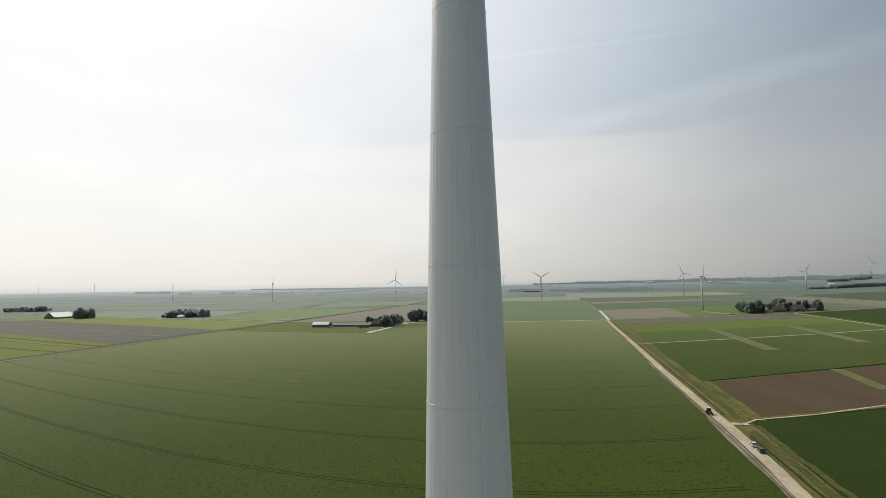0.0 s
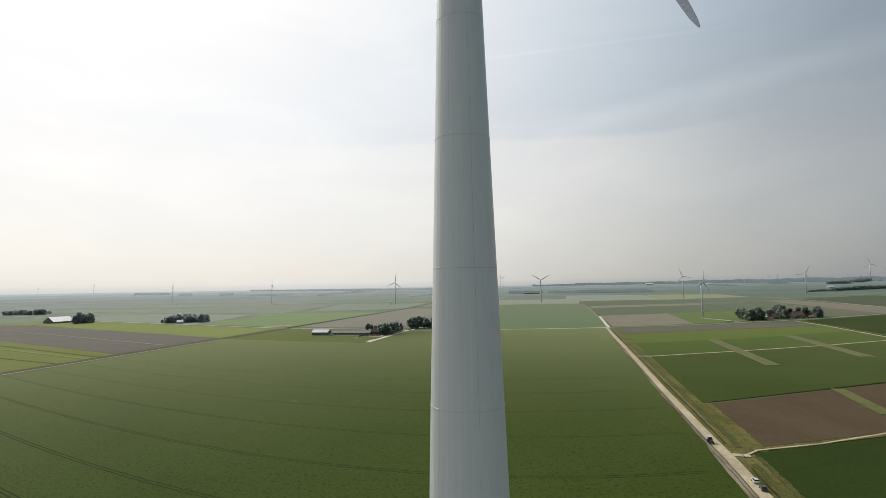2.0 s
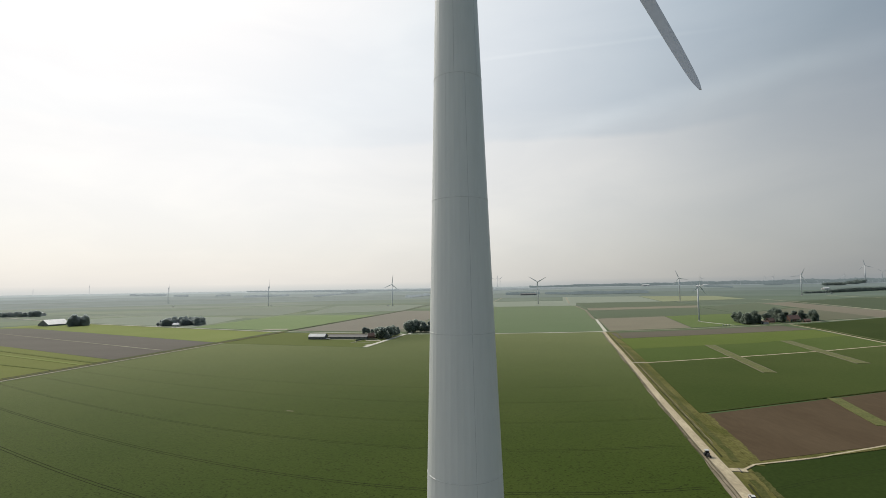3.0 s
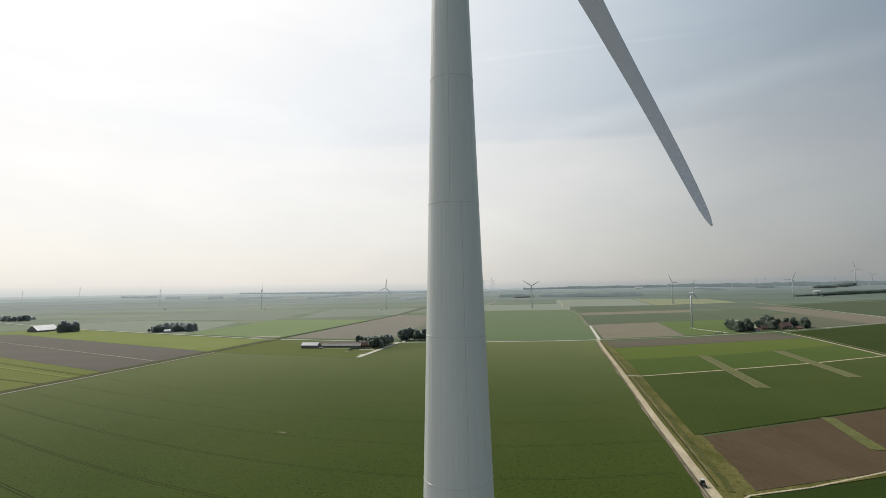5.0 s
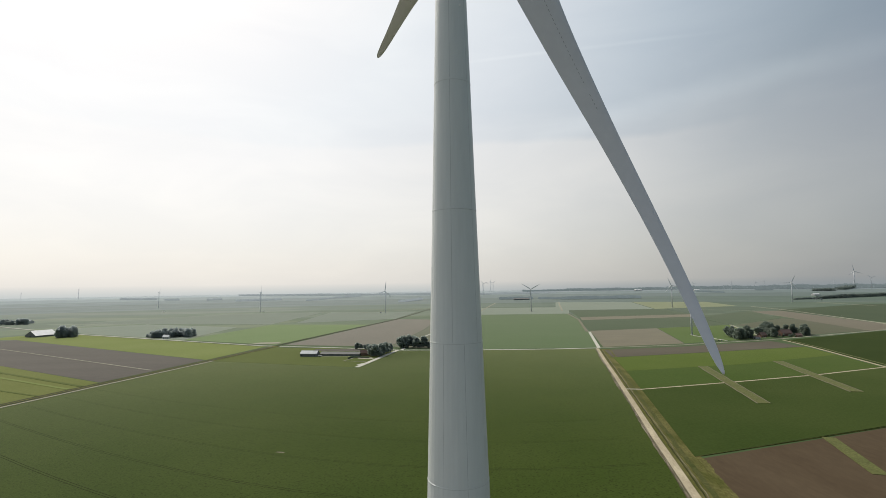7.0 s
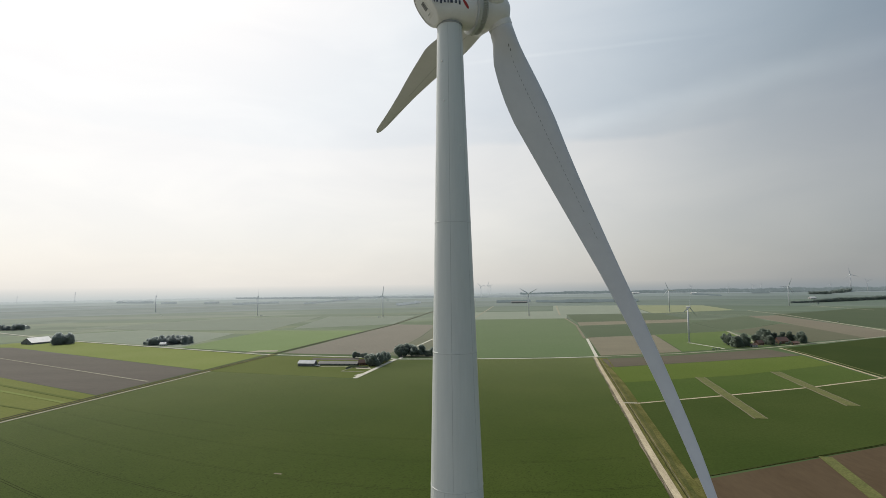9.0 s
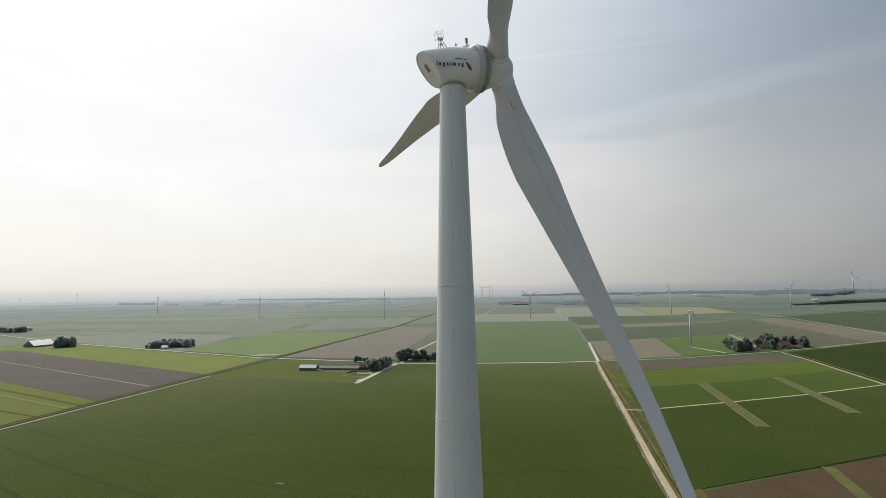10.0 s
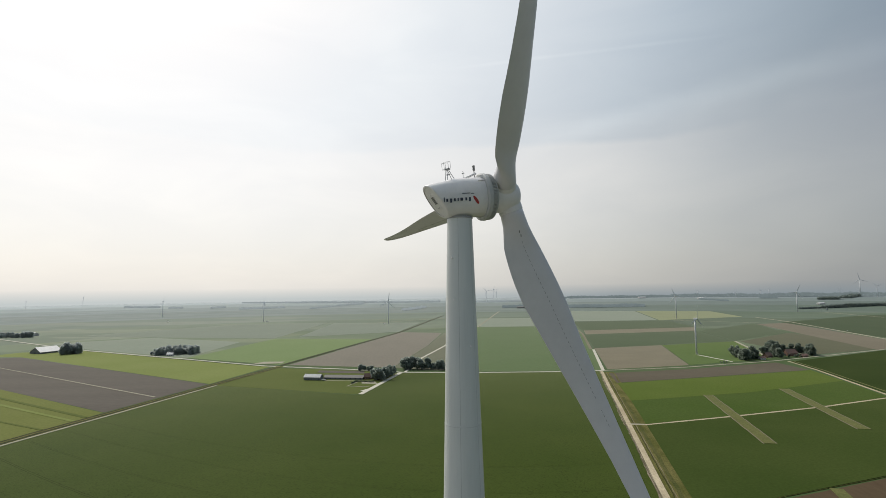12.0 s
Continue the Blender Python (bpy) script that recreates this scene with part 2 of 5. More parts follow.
M = {
    "soil_land": surface("open_land", (0.055, 0.090, 0.030), (0.068, 0.098, 0.040), big=0.004, fine=0.05, speck=0.12, spec=0.04),
    "crop": planted("potato_crop", (0.036, 0.056, 0.008), (0.045, 0.064, 0.011), 0.52, 0.06),
    "crop_dark": surface("dark_green_crop", (0.036, 0.056, 0.011), (0.044, 0.063, 0.014), big=0.012, fine=0.5, speck=0.18, bump=0.08, spec=0.03),
    "crop_deep": surface("deep_green_crop", (0.024, 0.040, 0.008), (0.030, 0.046, 0.010), big=0.012, fine=0.5, speck=0.16, bump=0.06, spec=0.03, bloom=0.12),
    "crop_mid": surface("green_crop", (0.047, 0.078, 0.014), (0.055, 0.084, 0.018), big=0.010, fine=0.4, speck=0.18, bump=0.08, spec=0.03),
    "crop_bright": surface("young_crop", (0.072, 0.106, 0.017), (0.082, 0.114, 0.022), big=0.010, fine=0.4, speck=0.16, bump=0.08, spec=0.03),
    "crop_lime": surface("lime_green_crop", (0.122, 0.138, 0.036), (0.135, 0.150, 0.044), big=0.01, fine=0.3, speck=0.14, bump=0.1, spec=0.03),
    "crop_lime_dark": surface("deeper_lime_green_crop", (0.082, 0.102, 0.026), (0.092, 0.112, 0.031), big=0.01, fine=0.3, speck=0.14, bump=0.1, spec=0.03),
    "crop_lime_soft": surface("pale_lime_crop", (0.150, 0.182, 0.050), (0.165, 0.194, 0.060), big=0.01, fine=0.2, speck=0.1, spec=0.03),
    "crop_yellow": surface("ripening_crop", (0.195, 0.212, 0.110), (0.21, 0.225, 0.122), big=0.01, fine=0.2, speck=0.1, spec=0.03),
    # crop_soft, crop_soft_dark and crop_soft_bright carry haze in their base tone
    "crop_soft": surface("hazed_green_crop", (0.092, 0.134, 0.056), (0.100, 0.140, 0.062), big=0.008, fine=0.15, speck=0.1, spec=0.03),
    "crop_soft_vivid": surface("vivid_green_grass", (0.076, 0.120, 0.037), (0.084, 0.127, 0.043), big=0.008, fine=0.15, speck=0.1, spec=0.03),
    "crop_soft_dark": surface("hazed_dark_crop", (0.061, 0.086, 0.042), (0.067, 0.091, 0.046), big=0.008, fine=0.15, speck=0.1, spec=0.03),
    "crop_soft_bright": surface("hazed_light_crop", (0.142, 0.198, 0.074), (0.152, 0.206, 0.082), big=0.008, fine=0.15, speck=0.1, spec=0.03),
    "crop_east": surface("dark_even_crop", (0.042, 0.064, 0.028), (0.048, 0.069, 0.031), big=0.008, fine=0.15, speck=0.1, spec=0.03, bloom=0.2),
    "dull_crop": surface("dull_brownish_crop", (0.080, 0.082, 0.045), (0.09, 0.09, 0.052), big=0.01, fine=0.2, speck=0.12, spec=0.03),
    # the next three are greyed or blued in tone to imitate haze
    "dull_soft": surface("hazed_olive_crop", (0.128, 0.132, 0.088), (0.138, 0.140, 0.095), big=0.01, fine=0.2, speck=0.12, spec=0.03),
    "far_crop": surface("hazed_greyish_crop", (0.195, 0.224, 0.172), (0.206, 0.232, 0.180), big=0.006, fine=0.05, speck=0.08, spec=0.03),
    "far_crop_hazed": surface("hazed_bluish_crop", (0.172, 0.198, 0.154), (0.180, 0.205, 0.162), big=0.005, fine=0.05, speck=0.08, spec=0.03),
    "soil": surface("ploughed_soil", (0.080, 0.057, 0.034), (0.091, 0.066, 0.040), big=0.03, fine=0.35, speck=0.10, bump=0.05, stretch=(1, 0.25, 1, 0.2), spec=0.03, bloom=0.08),
    "soil_brown": surface("dark_brown_soil", (0.092, 0.077, 0.054), (0.103, 0.087, 0.062), big=0.02, fine=0.3, speck=0.12, stretch=(0.25, 1, 1, 0.2), spec=0.03),
    "soil_red": surface("reddish_dry_soil", (0.136, 0.115, 0.080), (0.150, 0.127, 0.090), big=0.015, fine=0.2, speck=0.12, stretch=(1, 0.3, 1, 0.1), spec=0.03),
    "soil_grey": surface("dry_grey_soil", (0.098, 0.086, 0.073), (0.112, 0.098, 0.083), big=0.02, fine=0.3, speck=0.12, stretch=(0.25, 1, 1, 0.2), spec=0.03),
    "soil_tan": surface("dry_tan_soil", (0.182, 0.160, 0.110), (0.164, 0.144, 0.100), big=0.02, fine=0.3, speck=0.14, spec=0.03),
    "verge": surface("dry_verge_grass", (0.080, 0.082, 0.022), (0.130, 0.118, 0.042), big=0.09, fine=0.9, amount=0.4, speck=0.4, bump=0.15, stretch=(1, 0.35, 1, 0.19), spec=0.03),
    "verge_green": surface("rough_verge_grass", (0.060, 0.068, 0.020), (0.090, 0.088, 0.032), big=0.07, fine=0.9, speck=0.4, bump=0.2, spec=0.03),
    "ditch": surface("reedy_ditch_bank", (0.026, 0.032, 0.012), (0.045, 0.046, 0.02), big=0.06, fine=0.8, speck=0.4, bump=0.2, spec=0.03),
    "strip": surface("mown_grass_strip", (0.125, 0.128, 0.046), (0.105, 0.112, 0.040), big=0.08, fine=0.7, speck=0.3, bump=0.1, spec=0.03),
    "track": surface("pale_gravel_track", (0.45, 0.385, 0.265), (0.35, 0.295, 0.20), big=0.10, fine=1.2, speck=0.25, stretch=(1, 0.3, 1, 0.19), spec=0.05),
    "mud": surface("trodden_brown_earth", (0.125, 0.108, 0.070), (0.235, 0.20, 0.145), big=0.16, fine=1.0, amount=0.4, speck=0.35, bump=0.1, stretch=(1, 0.25, 1, 0.19), spec=0.03),
    "concrete": surface("concrete_slab_road", (0.52, 0.50, 0.42), (0.46, 0.435, 0.365), big=0.1, fine=1.0, speck=0.12, spec=0.05),
    "wheel_soil": surface("bare_wheel_soil", (0.018, 0.024, 0.008), (0.025, 0.030, 0.012), big=0.2, fine=1.0, speck=0.3, spec=0.02),
    # pale tone chosen to bounce neutral light upwards, not a crop known here
    "bounce_ground": surface("pale_bounce_ground", (0.265, 0.252, 0.215), (0.235, 0.222, 0.185), big=0.02, fine=0.5, speck=0.2, bump=0.05, spec=0.03),
    # leaves paled and greyed in base colour to stand in for haze
    "leaf_hazy": foliage("hazed_grey_leaves", (0.49, 0.53, 0.52), (0.51, 0.55, 0.54), 0.82),
    # brown soil, its tone lifted to imitate haze over it
    "soil_pale": surface("hazed_brown_soil", (0.174, 0.157, 0.126), (0.188, 0.169, 0.136), big=0.015, fine=0.2, speck=0.1, stretch=(1, 0.3, 1, 0.1), spec=0.03),
    "rut": surface("damp_rut_earth", (0.075, 0.062, 0.038), (0.11, 0.09, 0.058), big=0.2, fine=1.0, speck=0.35, spec=0.03),
    # these three leaf tones are lifted as well, haze being put into the colour
    "leaf": foliage("hazed_tree_leaves", (0.36, 0.41, 0.365), (0.38, 0.425, 0.385), 0.80),
    "leaf_dark": foliage("hazed_green_leaves", (0.26, 0.305, 0.25), (0.28, 0.32, 0.265), 0.80),
    "leaf_far": foliage("hazed_wood_leaves", (0.31, 0.36, 0.33), (0.33, 0.38, 0.35), 0.55),
    "woods_blue": hazy("glowing_bluish_woods", (0.165, 0.20, 0.205)),
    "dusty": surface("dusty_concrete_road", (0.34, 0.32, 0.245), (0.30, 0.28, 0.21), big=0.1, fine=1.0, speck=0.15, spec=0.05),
    "leaf_pale": hazy("glowing_hazy_woods", (0.295, 0.33, 0.338)),
    "bark": surface("grey_brown_bark", (0.16, 0.14, 0.115), big=0.5, fine=4.0, speck=0.3, bump=0.05),
    "far_white": surface("white_turbine_paint", (0.70, 0.71, 0.71), rough=0.5, big=0.1, fine=1.0, speck=0.04),
    # paint paled to make up for haze before these turbines
    "far_hazy": surface("hazed_turbine_paint", (0.80, 0.82, 0.84), rough=0.6, big=0.1, fine=1.0, speck=0.04),
    "roof_white": surface("pale_corrugated_roof", (0.82, 0.80, 0.76), (0.74, 0.72, 0.68), rough=0.3, big=0.1, fine=1.5, speck=0.1, spec=0.5),
    "roof_red": surface("red_clay_roof_tiles", (0.245, 0.145, 0.115), (0.21, 0.135, 0.11), rough=0.8, big=0.3, fine=2.0, speck=0.2),
    "roof_grey": surface("grey_fibre_cement_roof", (0.17, 0.165, 0.15), (0.205, 0.195, 0.18), rough=0.8, big=0.2, fine=2.0, speck=0.15),
    "roof_blue": surface("bluish_grey_sheet_roof", (0.22, 0.25, 0.27), (0.27, 0.30, 0.32), rough=0.45, big=0.2, fine=2.0, speck=0.12, stretch=(1.0, 0.1, 1.0)),
    "wall_brick": surface("brown_brick_wall", (0.17, 0.10, 0.075), (0.20, 0.125, 0.09), big=0.3, fine=3.0, speck=0.2),
    "wall_grey": surface("grey_sheet_wall", (0.16, 0.165, 0.165), (0.20, 0.20, 0.20), big=0.2, fine=2.0, speck=0.12),
    "wall_white": surface("white_rendered_wall", (0.60, 0.59, 0.56), big=0.2, fine=2.0, speck=0.08),
    "glass": surface("dark_window_glass", (0.02, 0.025, 0.03), rough=0.08, big=1.0, fine=3.0, speck=0.05, spec=0.6),
    "car_white": surface("white_car_paint", (0.70, 0.70, 0.69), rough=0.25, big=1.0, fine=6.0, speck=0.03, spec=0.6),
    "car_dark": surface("dark_grey_car_paint", (0.045, 0.045, 0.05), rough=0.3, big=1.0, fine=6.0, speck=0.05, spec=0.6),
    "rubber": surface("black_tyre_rubber", (0.02, 0.02, 0.02), rough=0.9, big=2.0, fine=8.0, speck=0.2),
    "lamp_glass": surface("clear_lamp_glass", (0.55, 0.53, 0.48), rough=0.15, big=2.0, fine=8.0, speck=0.05),
    "tower": surface("light_grey_tower_paint", (0.668, 0.683, 0.662), (0.628, 0.643, 0.622), rough=0.42, big=0.25, fine=1.5, speck=0.03, stretch=(1, 1, 0.12), spec=0.5),
    "seam": surface("joint_sealant", (0.36, 0.365, 0.36), rough=0.7, speck=0.08),
    "blade": surface("light_grey_blade_paint", (0.70, 0.685, 0.70), (0.665, 0.65, 0.665), rough=0.38, big=0.15, fine=1.2, speck=0.03, spec=0.5),
    "nacelle": surface("white_nacelle_shell", (0.81, 0.79, 0.78), (0.76, 0.74, 0.73), rough=0.4, big=0.5, fine=3.0, speck=0.03, spec=0.5),
    "generator": surface("grey_generator_housing", (0.50, 0.51, 0.50), (0.46, 0.47, 0.46), rough=0.5, big=0.5, fine=3.0, speck=0.05),
    "vane": surface("grey_vane_plastic", (0.22, 0.22, 0.22), rough=0.6, big=1.0, fine=5.0, speck=0.1),
    "dark": surface("dark_metal", (0.06, 0.06, 0.065), rough=0.6, big=1.0, fine=5.0, speck=0.1),
    "steel": surface("galvanised_steel", (0.42, 0.43, 0.44), rough=0.45, metal=0.8, big=2.0, fine=8.0, speck=0.1),
    "mark_blue": surface("dark_blue_marking", (0.06, 0.068, 0.10), rough=0.5, big=1.0, fine=4.0, speck=0.05),
    "mark_red": surface("red_marking", (0.42, 0.05, 0.045), rough=0.5, big=1.0, fine=4.0, speck=0.05),
}

# ---- building helpers ----
TURN = radians(11.0)


def plan(u, v):
    """Metres along the farm track and to its right, as a place."""
    return (u * math.sin(TURN) + v * math.cos(TURN), u * math.cos(TURN) - v * math.sin(TURN))


def mesh_of(name, bm, material, smooth=False):
    me = bpy.data.meshes.new(name)
    bmesh.ops.recalc_face_normals(bm, faces=bm.faces)
    bm.to_mesh(me)
    bm.free()
    for mt in (material if isinstance(material, (list, tuple)) else (material,)):
        me.materials.append(mt)
    if smooth:
        me.shade_smooth()
    return me


def part(name, bm, material, parent=None, label="", smooth=False, at=None):
    ob = new(name, mesh_of(name, bm, material, smooth))
    if parent is not None:
        ob.parent = parent
    if at is not None:
        ob.matrix_basis = at
    return tagged(ob, label)


def thing(name, label, category, group="", at=None, kind=""):
    ob = new(name)
    ob.empty_display_size = 0.5
    if at is not None:
        ob.matrix_basis = at
    return tagged(ob, label, category, group, kind)


def slab(corners, low, high):
    """A closed slab over a plan polygon."""
    bm = bmesh.new()
    top = [bm.verts.new((x, y, high)) for x, y in corners]
    bot = [bm.verts.new((x, y, low)) for x, y in corners]
    bm.faces.new(top)
    bm.faces.new(bot[::-1])
    n = len(corners)
    for i in range(n):
        bm.faces.new((top[i], bot[i], bot[(i + 1) % n], top[(i + 1) % n]))
    return bm


def ribbon(line, width, low, high):
    """A strip of ground of that width along a plan line."""
    left, right = [], []
    for i, p in enumerate(line):
        a, b = Vector(line[max(i - 1, 0)]), Vector(line[min(i + 1, len(line) - 1)])
        d = (b - a).normalized()
        s = Vector((-d.y, d.x)) * width / 2
        left.append(Vector(p) + s)
        right.append(Vector(p) - s)
    bm = bmesh.new()
    rows = [[bm.verts.new((q.x, q.y, z)) for q, z in ((l, low), (l, high), (r, high), (r, low))] for l, r in zip(left, right)]
    for a, b in zip(rows, rows[1:]):
        for k in range(4):
            bm.faces.new((a[k], b[k], b[(k + 1) % 4], a[(k + 1) % 4]))
    bm.faces.new(rows[0])
    bm.faces.new(rows[-1][::-1])
    return bm


def box(bm, sx, sy, sz, m=None, bevel=0.0):
    m = m or Matrix()
    made = bmesh.ops.create_cube(bm, size=1.0, matrix=m @ Matrix.Diagonal((sx, sy, sz, 1)))
    if bevel:
        edges = {e for v in made["verts"] for e in v.link_edges}
        bmesh.ops.bevel(bm, geom=list(edges), offset=bevel, segments=2, profile=0.7, affect="EDGES")
    return bm


def lathe(bm, profile, steps=48, m=None, cap=True):
    """A turned body round z from (radius, height) pairs."""
    m = m or Matrix()
    rings = []
    for r, z in profile:
        rings.append([bm.verts.new(m @ Vector((r * math.cos(a), r * math.sin(a), z))) for a in (2 * math.pi * i / steps for i in range(steps))])
    for a, b in zip(rings, rings[1:]):
        for i in range(steps):
            bm.faces.new((a[i], a[(i + 1) % steps], b[(i + 1) % steps], b[i]))
    if cap:
        bm.faces.new(rings[0][::-1])
        bm.faces.new(rings[-1])
    return bm


def tube(bm, a, b, r, steps=8, r2=None):
    a, b = Vector(a), Vector(b)
    q = (b - a).to_track_quat("Z", "Y").to_matrix().to_4x4()
    lathe(bm, [(r, 0), (r if r2 is None else r2, (b - a).length)], steps, Matrix.Translation(a) @ q)
    return bm


# ---- the land ----
# past 3300 m the rim is raised to fit the horizon in the camera's view
def land_height(r):
    k = min(max((r - 3300) / 1650, 0), 1)
    return 66 * k * k * (3 - 2 * k)


bm = bmesh.new()
inner = None
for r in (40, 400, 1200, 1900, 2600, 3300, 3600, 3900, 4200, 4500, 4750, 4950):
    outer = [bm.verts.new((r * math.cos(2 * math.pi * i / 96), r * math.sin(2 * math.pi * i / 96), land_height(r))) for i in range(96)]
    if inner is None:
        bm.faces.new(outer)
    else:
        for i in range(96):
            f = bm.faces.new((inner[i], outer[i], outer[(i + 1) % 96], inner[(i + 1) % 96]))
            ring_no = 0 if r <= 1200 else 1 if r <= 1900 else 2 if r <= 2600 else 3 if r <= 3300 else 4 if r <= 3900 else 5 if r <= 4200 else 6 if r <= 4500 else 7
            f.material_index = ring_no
            f.smooth = True
    inner = outer
# haze put into the base tones: paler and bluer ring by ring, more so sunward
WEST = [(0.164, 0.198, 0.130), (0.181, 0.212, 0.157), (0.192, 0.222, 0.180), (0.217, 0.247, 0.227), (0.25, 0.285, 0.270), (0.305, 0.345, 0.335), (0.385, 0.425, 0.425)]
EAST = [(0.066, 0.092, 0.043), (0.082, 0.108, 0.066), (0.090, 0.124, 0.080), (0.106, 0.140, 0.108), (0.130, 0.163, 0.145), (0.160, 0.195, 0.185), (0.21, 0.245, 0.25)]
LAND = [M["soil_land"]] + [patchwork("hazed_fields", 170 + 60 * i, 480 + 160 * i, w, e, 1.0 - 0.11 * i) for i, (w, e) in enumerate(zip(WEST, EAST))]
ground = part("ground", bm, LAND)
tagged(ground, "open polder farmland, flat but for a rim raised to the horizon", "ground", kind="structure")

level = [0.06]


def field(name, label, material, *corners, category="field", tall=0.0):
    """A sown or bare parcel: a slab as high as its crop, each at a height of its own."""
    level[0] += 0.004
    ob = part(name, slab(corners, 0.01, level[0] + tall), M[material])
    return tagged(ob, label, category, kind="structure")


def strip(name, label, material, width, *line, category="track", lift=0.012):
    level[0] += 0.004
    ob = part(name, ribbon(line, width, 0.005, level[0] + lift), M[material])
    return tagged(ob, label, category, kind="structure")


field("verge", "dry yellowish rough grass verge along the farm track", "verge", plan(-500, 74), plan(846, 74), plan(846, 92), plan(-500, 92), category="verge")
field("potato_field", "dark green potato crop with paired wheel tracks", "crop",
      plan(-500, -492), (-366, 722), (-131, 642), (-101, 824), (31, 819), (236, 822), plan(826, 68.7), plan(-500, 68.7))
# out-of-view ground added as a reflector for the turbine's undersides
field("bounce_field", "unseen pale ground added to bounce light onto the turbine", "bounce_ground", plan(-500, -492), plan(-40, -492), (-300, 62), (0, 62), plan(75, 68.0), plan(-500, 68.0))
# left of the long ditch
field("ploughed_field", "bare brown ploughed soil", "soil_grey", (-1600, 1330), (-1028, 1087), (-989, 1100), (-382, 735), (-416, 554), (-683, 709), (-1100, 930))
field("lime_field", "light lime-green crop in bands", "crop_lime", (-1100, 930), (-683, 709), (-416, 552), plan(336, -504), plan(60, -510), (-900, 500))
field("meadow_field", "light green young crop", "crop_lime_soft", (-1100, 1119), (-1075, 1200), (-940, 1228), (-600, 1040), (-353, 913), (-380, 737), (-989, 1102))
field("yard_field", "light green grass round the farmyard", "crop_lime_dark", (-364, 722), (-343, 898), (-180, 860), (-100, 824), (-130, 645))
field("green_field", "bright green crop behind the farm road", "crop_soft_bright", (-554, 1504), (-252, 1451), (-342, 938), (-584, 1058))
field("dull_field", "greyish green crop, tone paled for haze", "far_crop", (-986, 1591), (-622, 1415), (-590, 1066), (-950, 1255), (-1180, 1420))
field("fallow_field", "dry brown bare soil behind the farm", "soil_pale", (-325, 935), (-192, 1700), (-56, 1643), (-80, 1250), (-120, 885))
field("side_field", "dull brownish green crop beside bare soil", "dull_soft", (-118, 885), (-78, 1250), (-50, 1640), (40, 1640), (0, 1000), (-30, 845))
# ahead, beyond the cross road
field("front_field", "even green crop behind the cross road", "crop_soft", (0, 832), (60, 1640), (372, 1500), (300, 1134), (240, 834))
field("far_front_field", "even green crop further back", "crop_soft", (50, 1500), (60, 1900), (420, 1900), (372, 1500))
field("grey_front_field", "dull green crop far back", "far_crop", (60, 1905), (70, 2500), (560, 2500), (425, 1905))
field("tan_field", "dry tan bare soil by the junction", "soil_tan", (310, 1158), (481, 1206), (403, 881), (250, 843))
field("turbine_field", "bright green grass round a wind turbine", "crop_soft_vivid", (483, 1206), (689, 1278), (600, 960), (489, 914), (406, 884))
field("dark_field", "dark green crop strip", "crop_soft_dark", (312, 1162), (370, 1500), (749, 1612), (690, 1282))
field("tan_strip_field", "narrow strip of dry tan soil", "soil_tan", (382, 1530), (412, 1680), (818, 1767), (749, 1618))
field("back_field", "dark green crop behind the strip", "crop_soft_dark", (412, 1690), (480, 2160), (880, 2170), (818, 1772))
field("brown_field", "long strip of dark brown soil by the cross road", "soil_brown", (240, 802), (390, 838), (566, 903), (566, 816), (390, 762), (227, 716))
field("bright_field", "bright green young crop", "crop_bright", (227, 712), (390, 758), (566, 812), (546.4, 714.4), (373, 637.4), plan(622.4, 89.8), tall=0.22)
field("mid_field", "green crop crossed by a pale track", "crop_mid", plan(622, 89.8), (373, 637), (546, 714), (518, 602.2), (405, 555.1), (290, 516.6), plan(510.5, 89.6), tall=0.22)
field("lower_field", "dark green crop beside bare soil", "crop_dark", plan(506.5, 89.6), (290, 512.4), (405, 550.9), (518, 597.8), (760, 715), (520, 428), (306, 340), plan(300, 88.2), tall=0.22)
field("bare_field", "bare brown soil with a grass strip", "soil", plan(297, 90.5), (306, 337), (520, 424), (380, 285), (199, 212), plan(212, 89.5))
field("near_field", "dark green crop beside the verge", "crop_deep", plan(206, 85.5), (199, 208), (380, 280), (600, 300), plan(-300, 500), plan(-300, 83), plan(120, 83), plan(180, 84.3))
NEAR_TOP = level[0]
field("side_crop_field", "green crop beyond a double track", "crop_deep", (600, 913), (873, 1058), (1200, 1200), (900, 800), (532, 616))
field("farm_field", "greyish brown thin crop behind a farm", "dull_crop", (690, 1000), (700, 1270), (960, 1500), (1020, 1235), (870, 1075))
field("olive_field", "dark green crop behind the farm", "crop_soft_dark", (694, 1284), (760, 1612), (1105, 1925), (960, 1510))
field("red_strip_field", "long strip of reddish bare soil", "soil_red", (1085, 1880), (1215, 1918), (1062, 1285), (1010, 1150), (877, 1072))
field("yellow_field", "pale yellow ripening crop", "crop_yellow", (1110, 3280), (1520, 3290), (1300, 2365), (853, 2183))
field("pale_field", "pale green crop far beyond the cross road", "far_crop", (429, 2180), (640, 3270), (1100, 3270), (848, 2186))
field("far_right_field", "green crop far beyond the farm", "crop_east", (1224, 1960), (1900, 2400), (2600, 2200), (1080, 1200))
field("far_left_field", "green crop far off, tone paled and blued for haze", "far_crop_hazed", (-1000, 2250), (-600, 2300), (-560, 1512), (-980, 1600), (-1300, 1690))
field("far_mid_field", "green crop far off, tone paled for haze", "far_crop_hazed", (-560, 2280), (-170, 2230), (-205, 1710), (-500, 1560))

# roads and tracks


def ragged(line, amount):
    """A line with small sideways wanderings, for edges that were never drawn straight."""
    rng = random.Random(len(line))
    return [(x + rng.uniform(-amount, amount), y + rng.uniform(-amount, amount) * 0.3) for x, y in line]


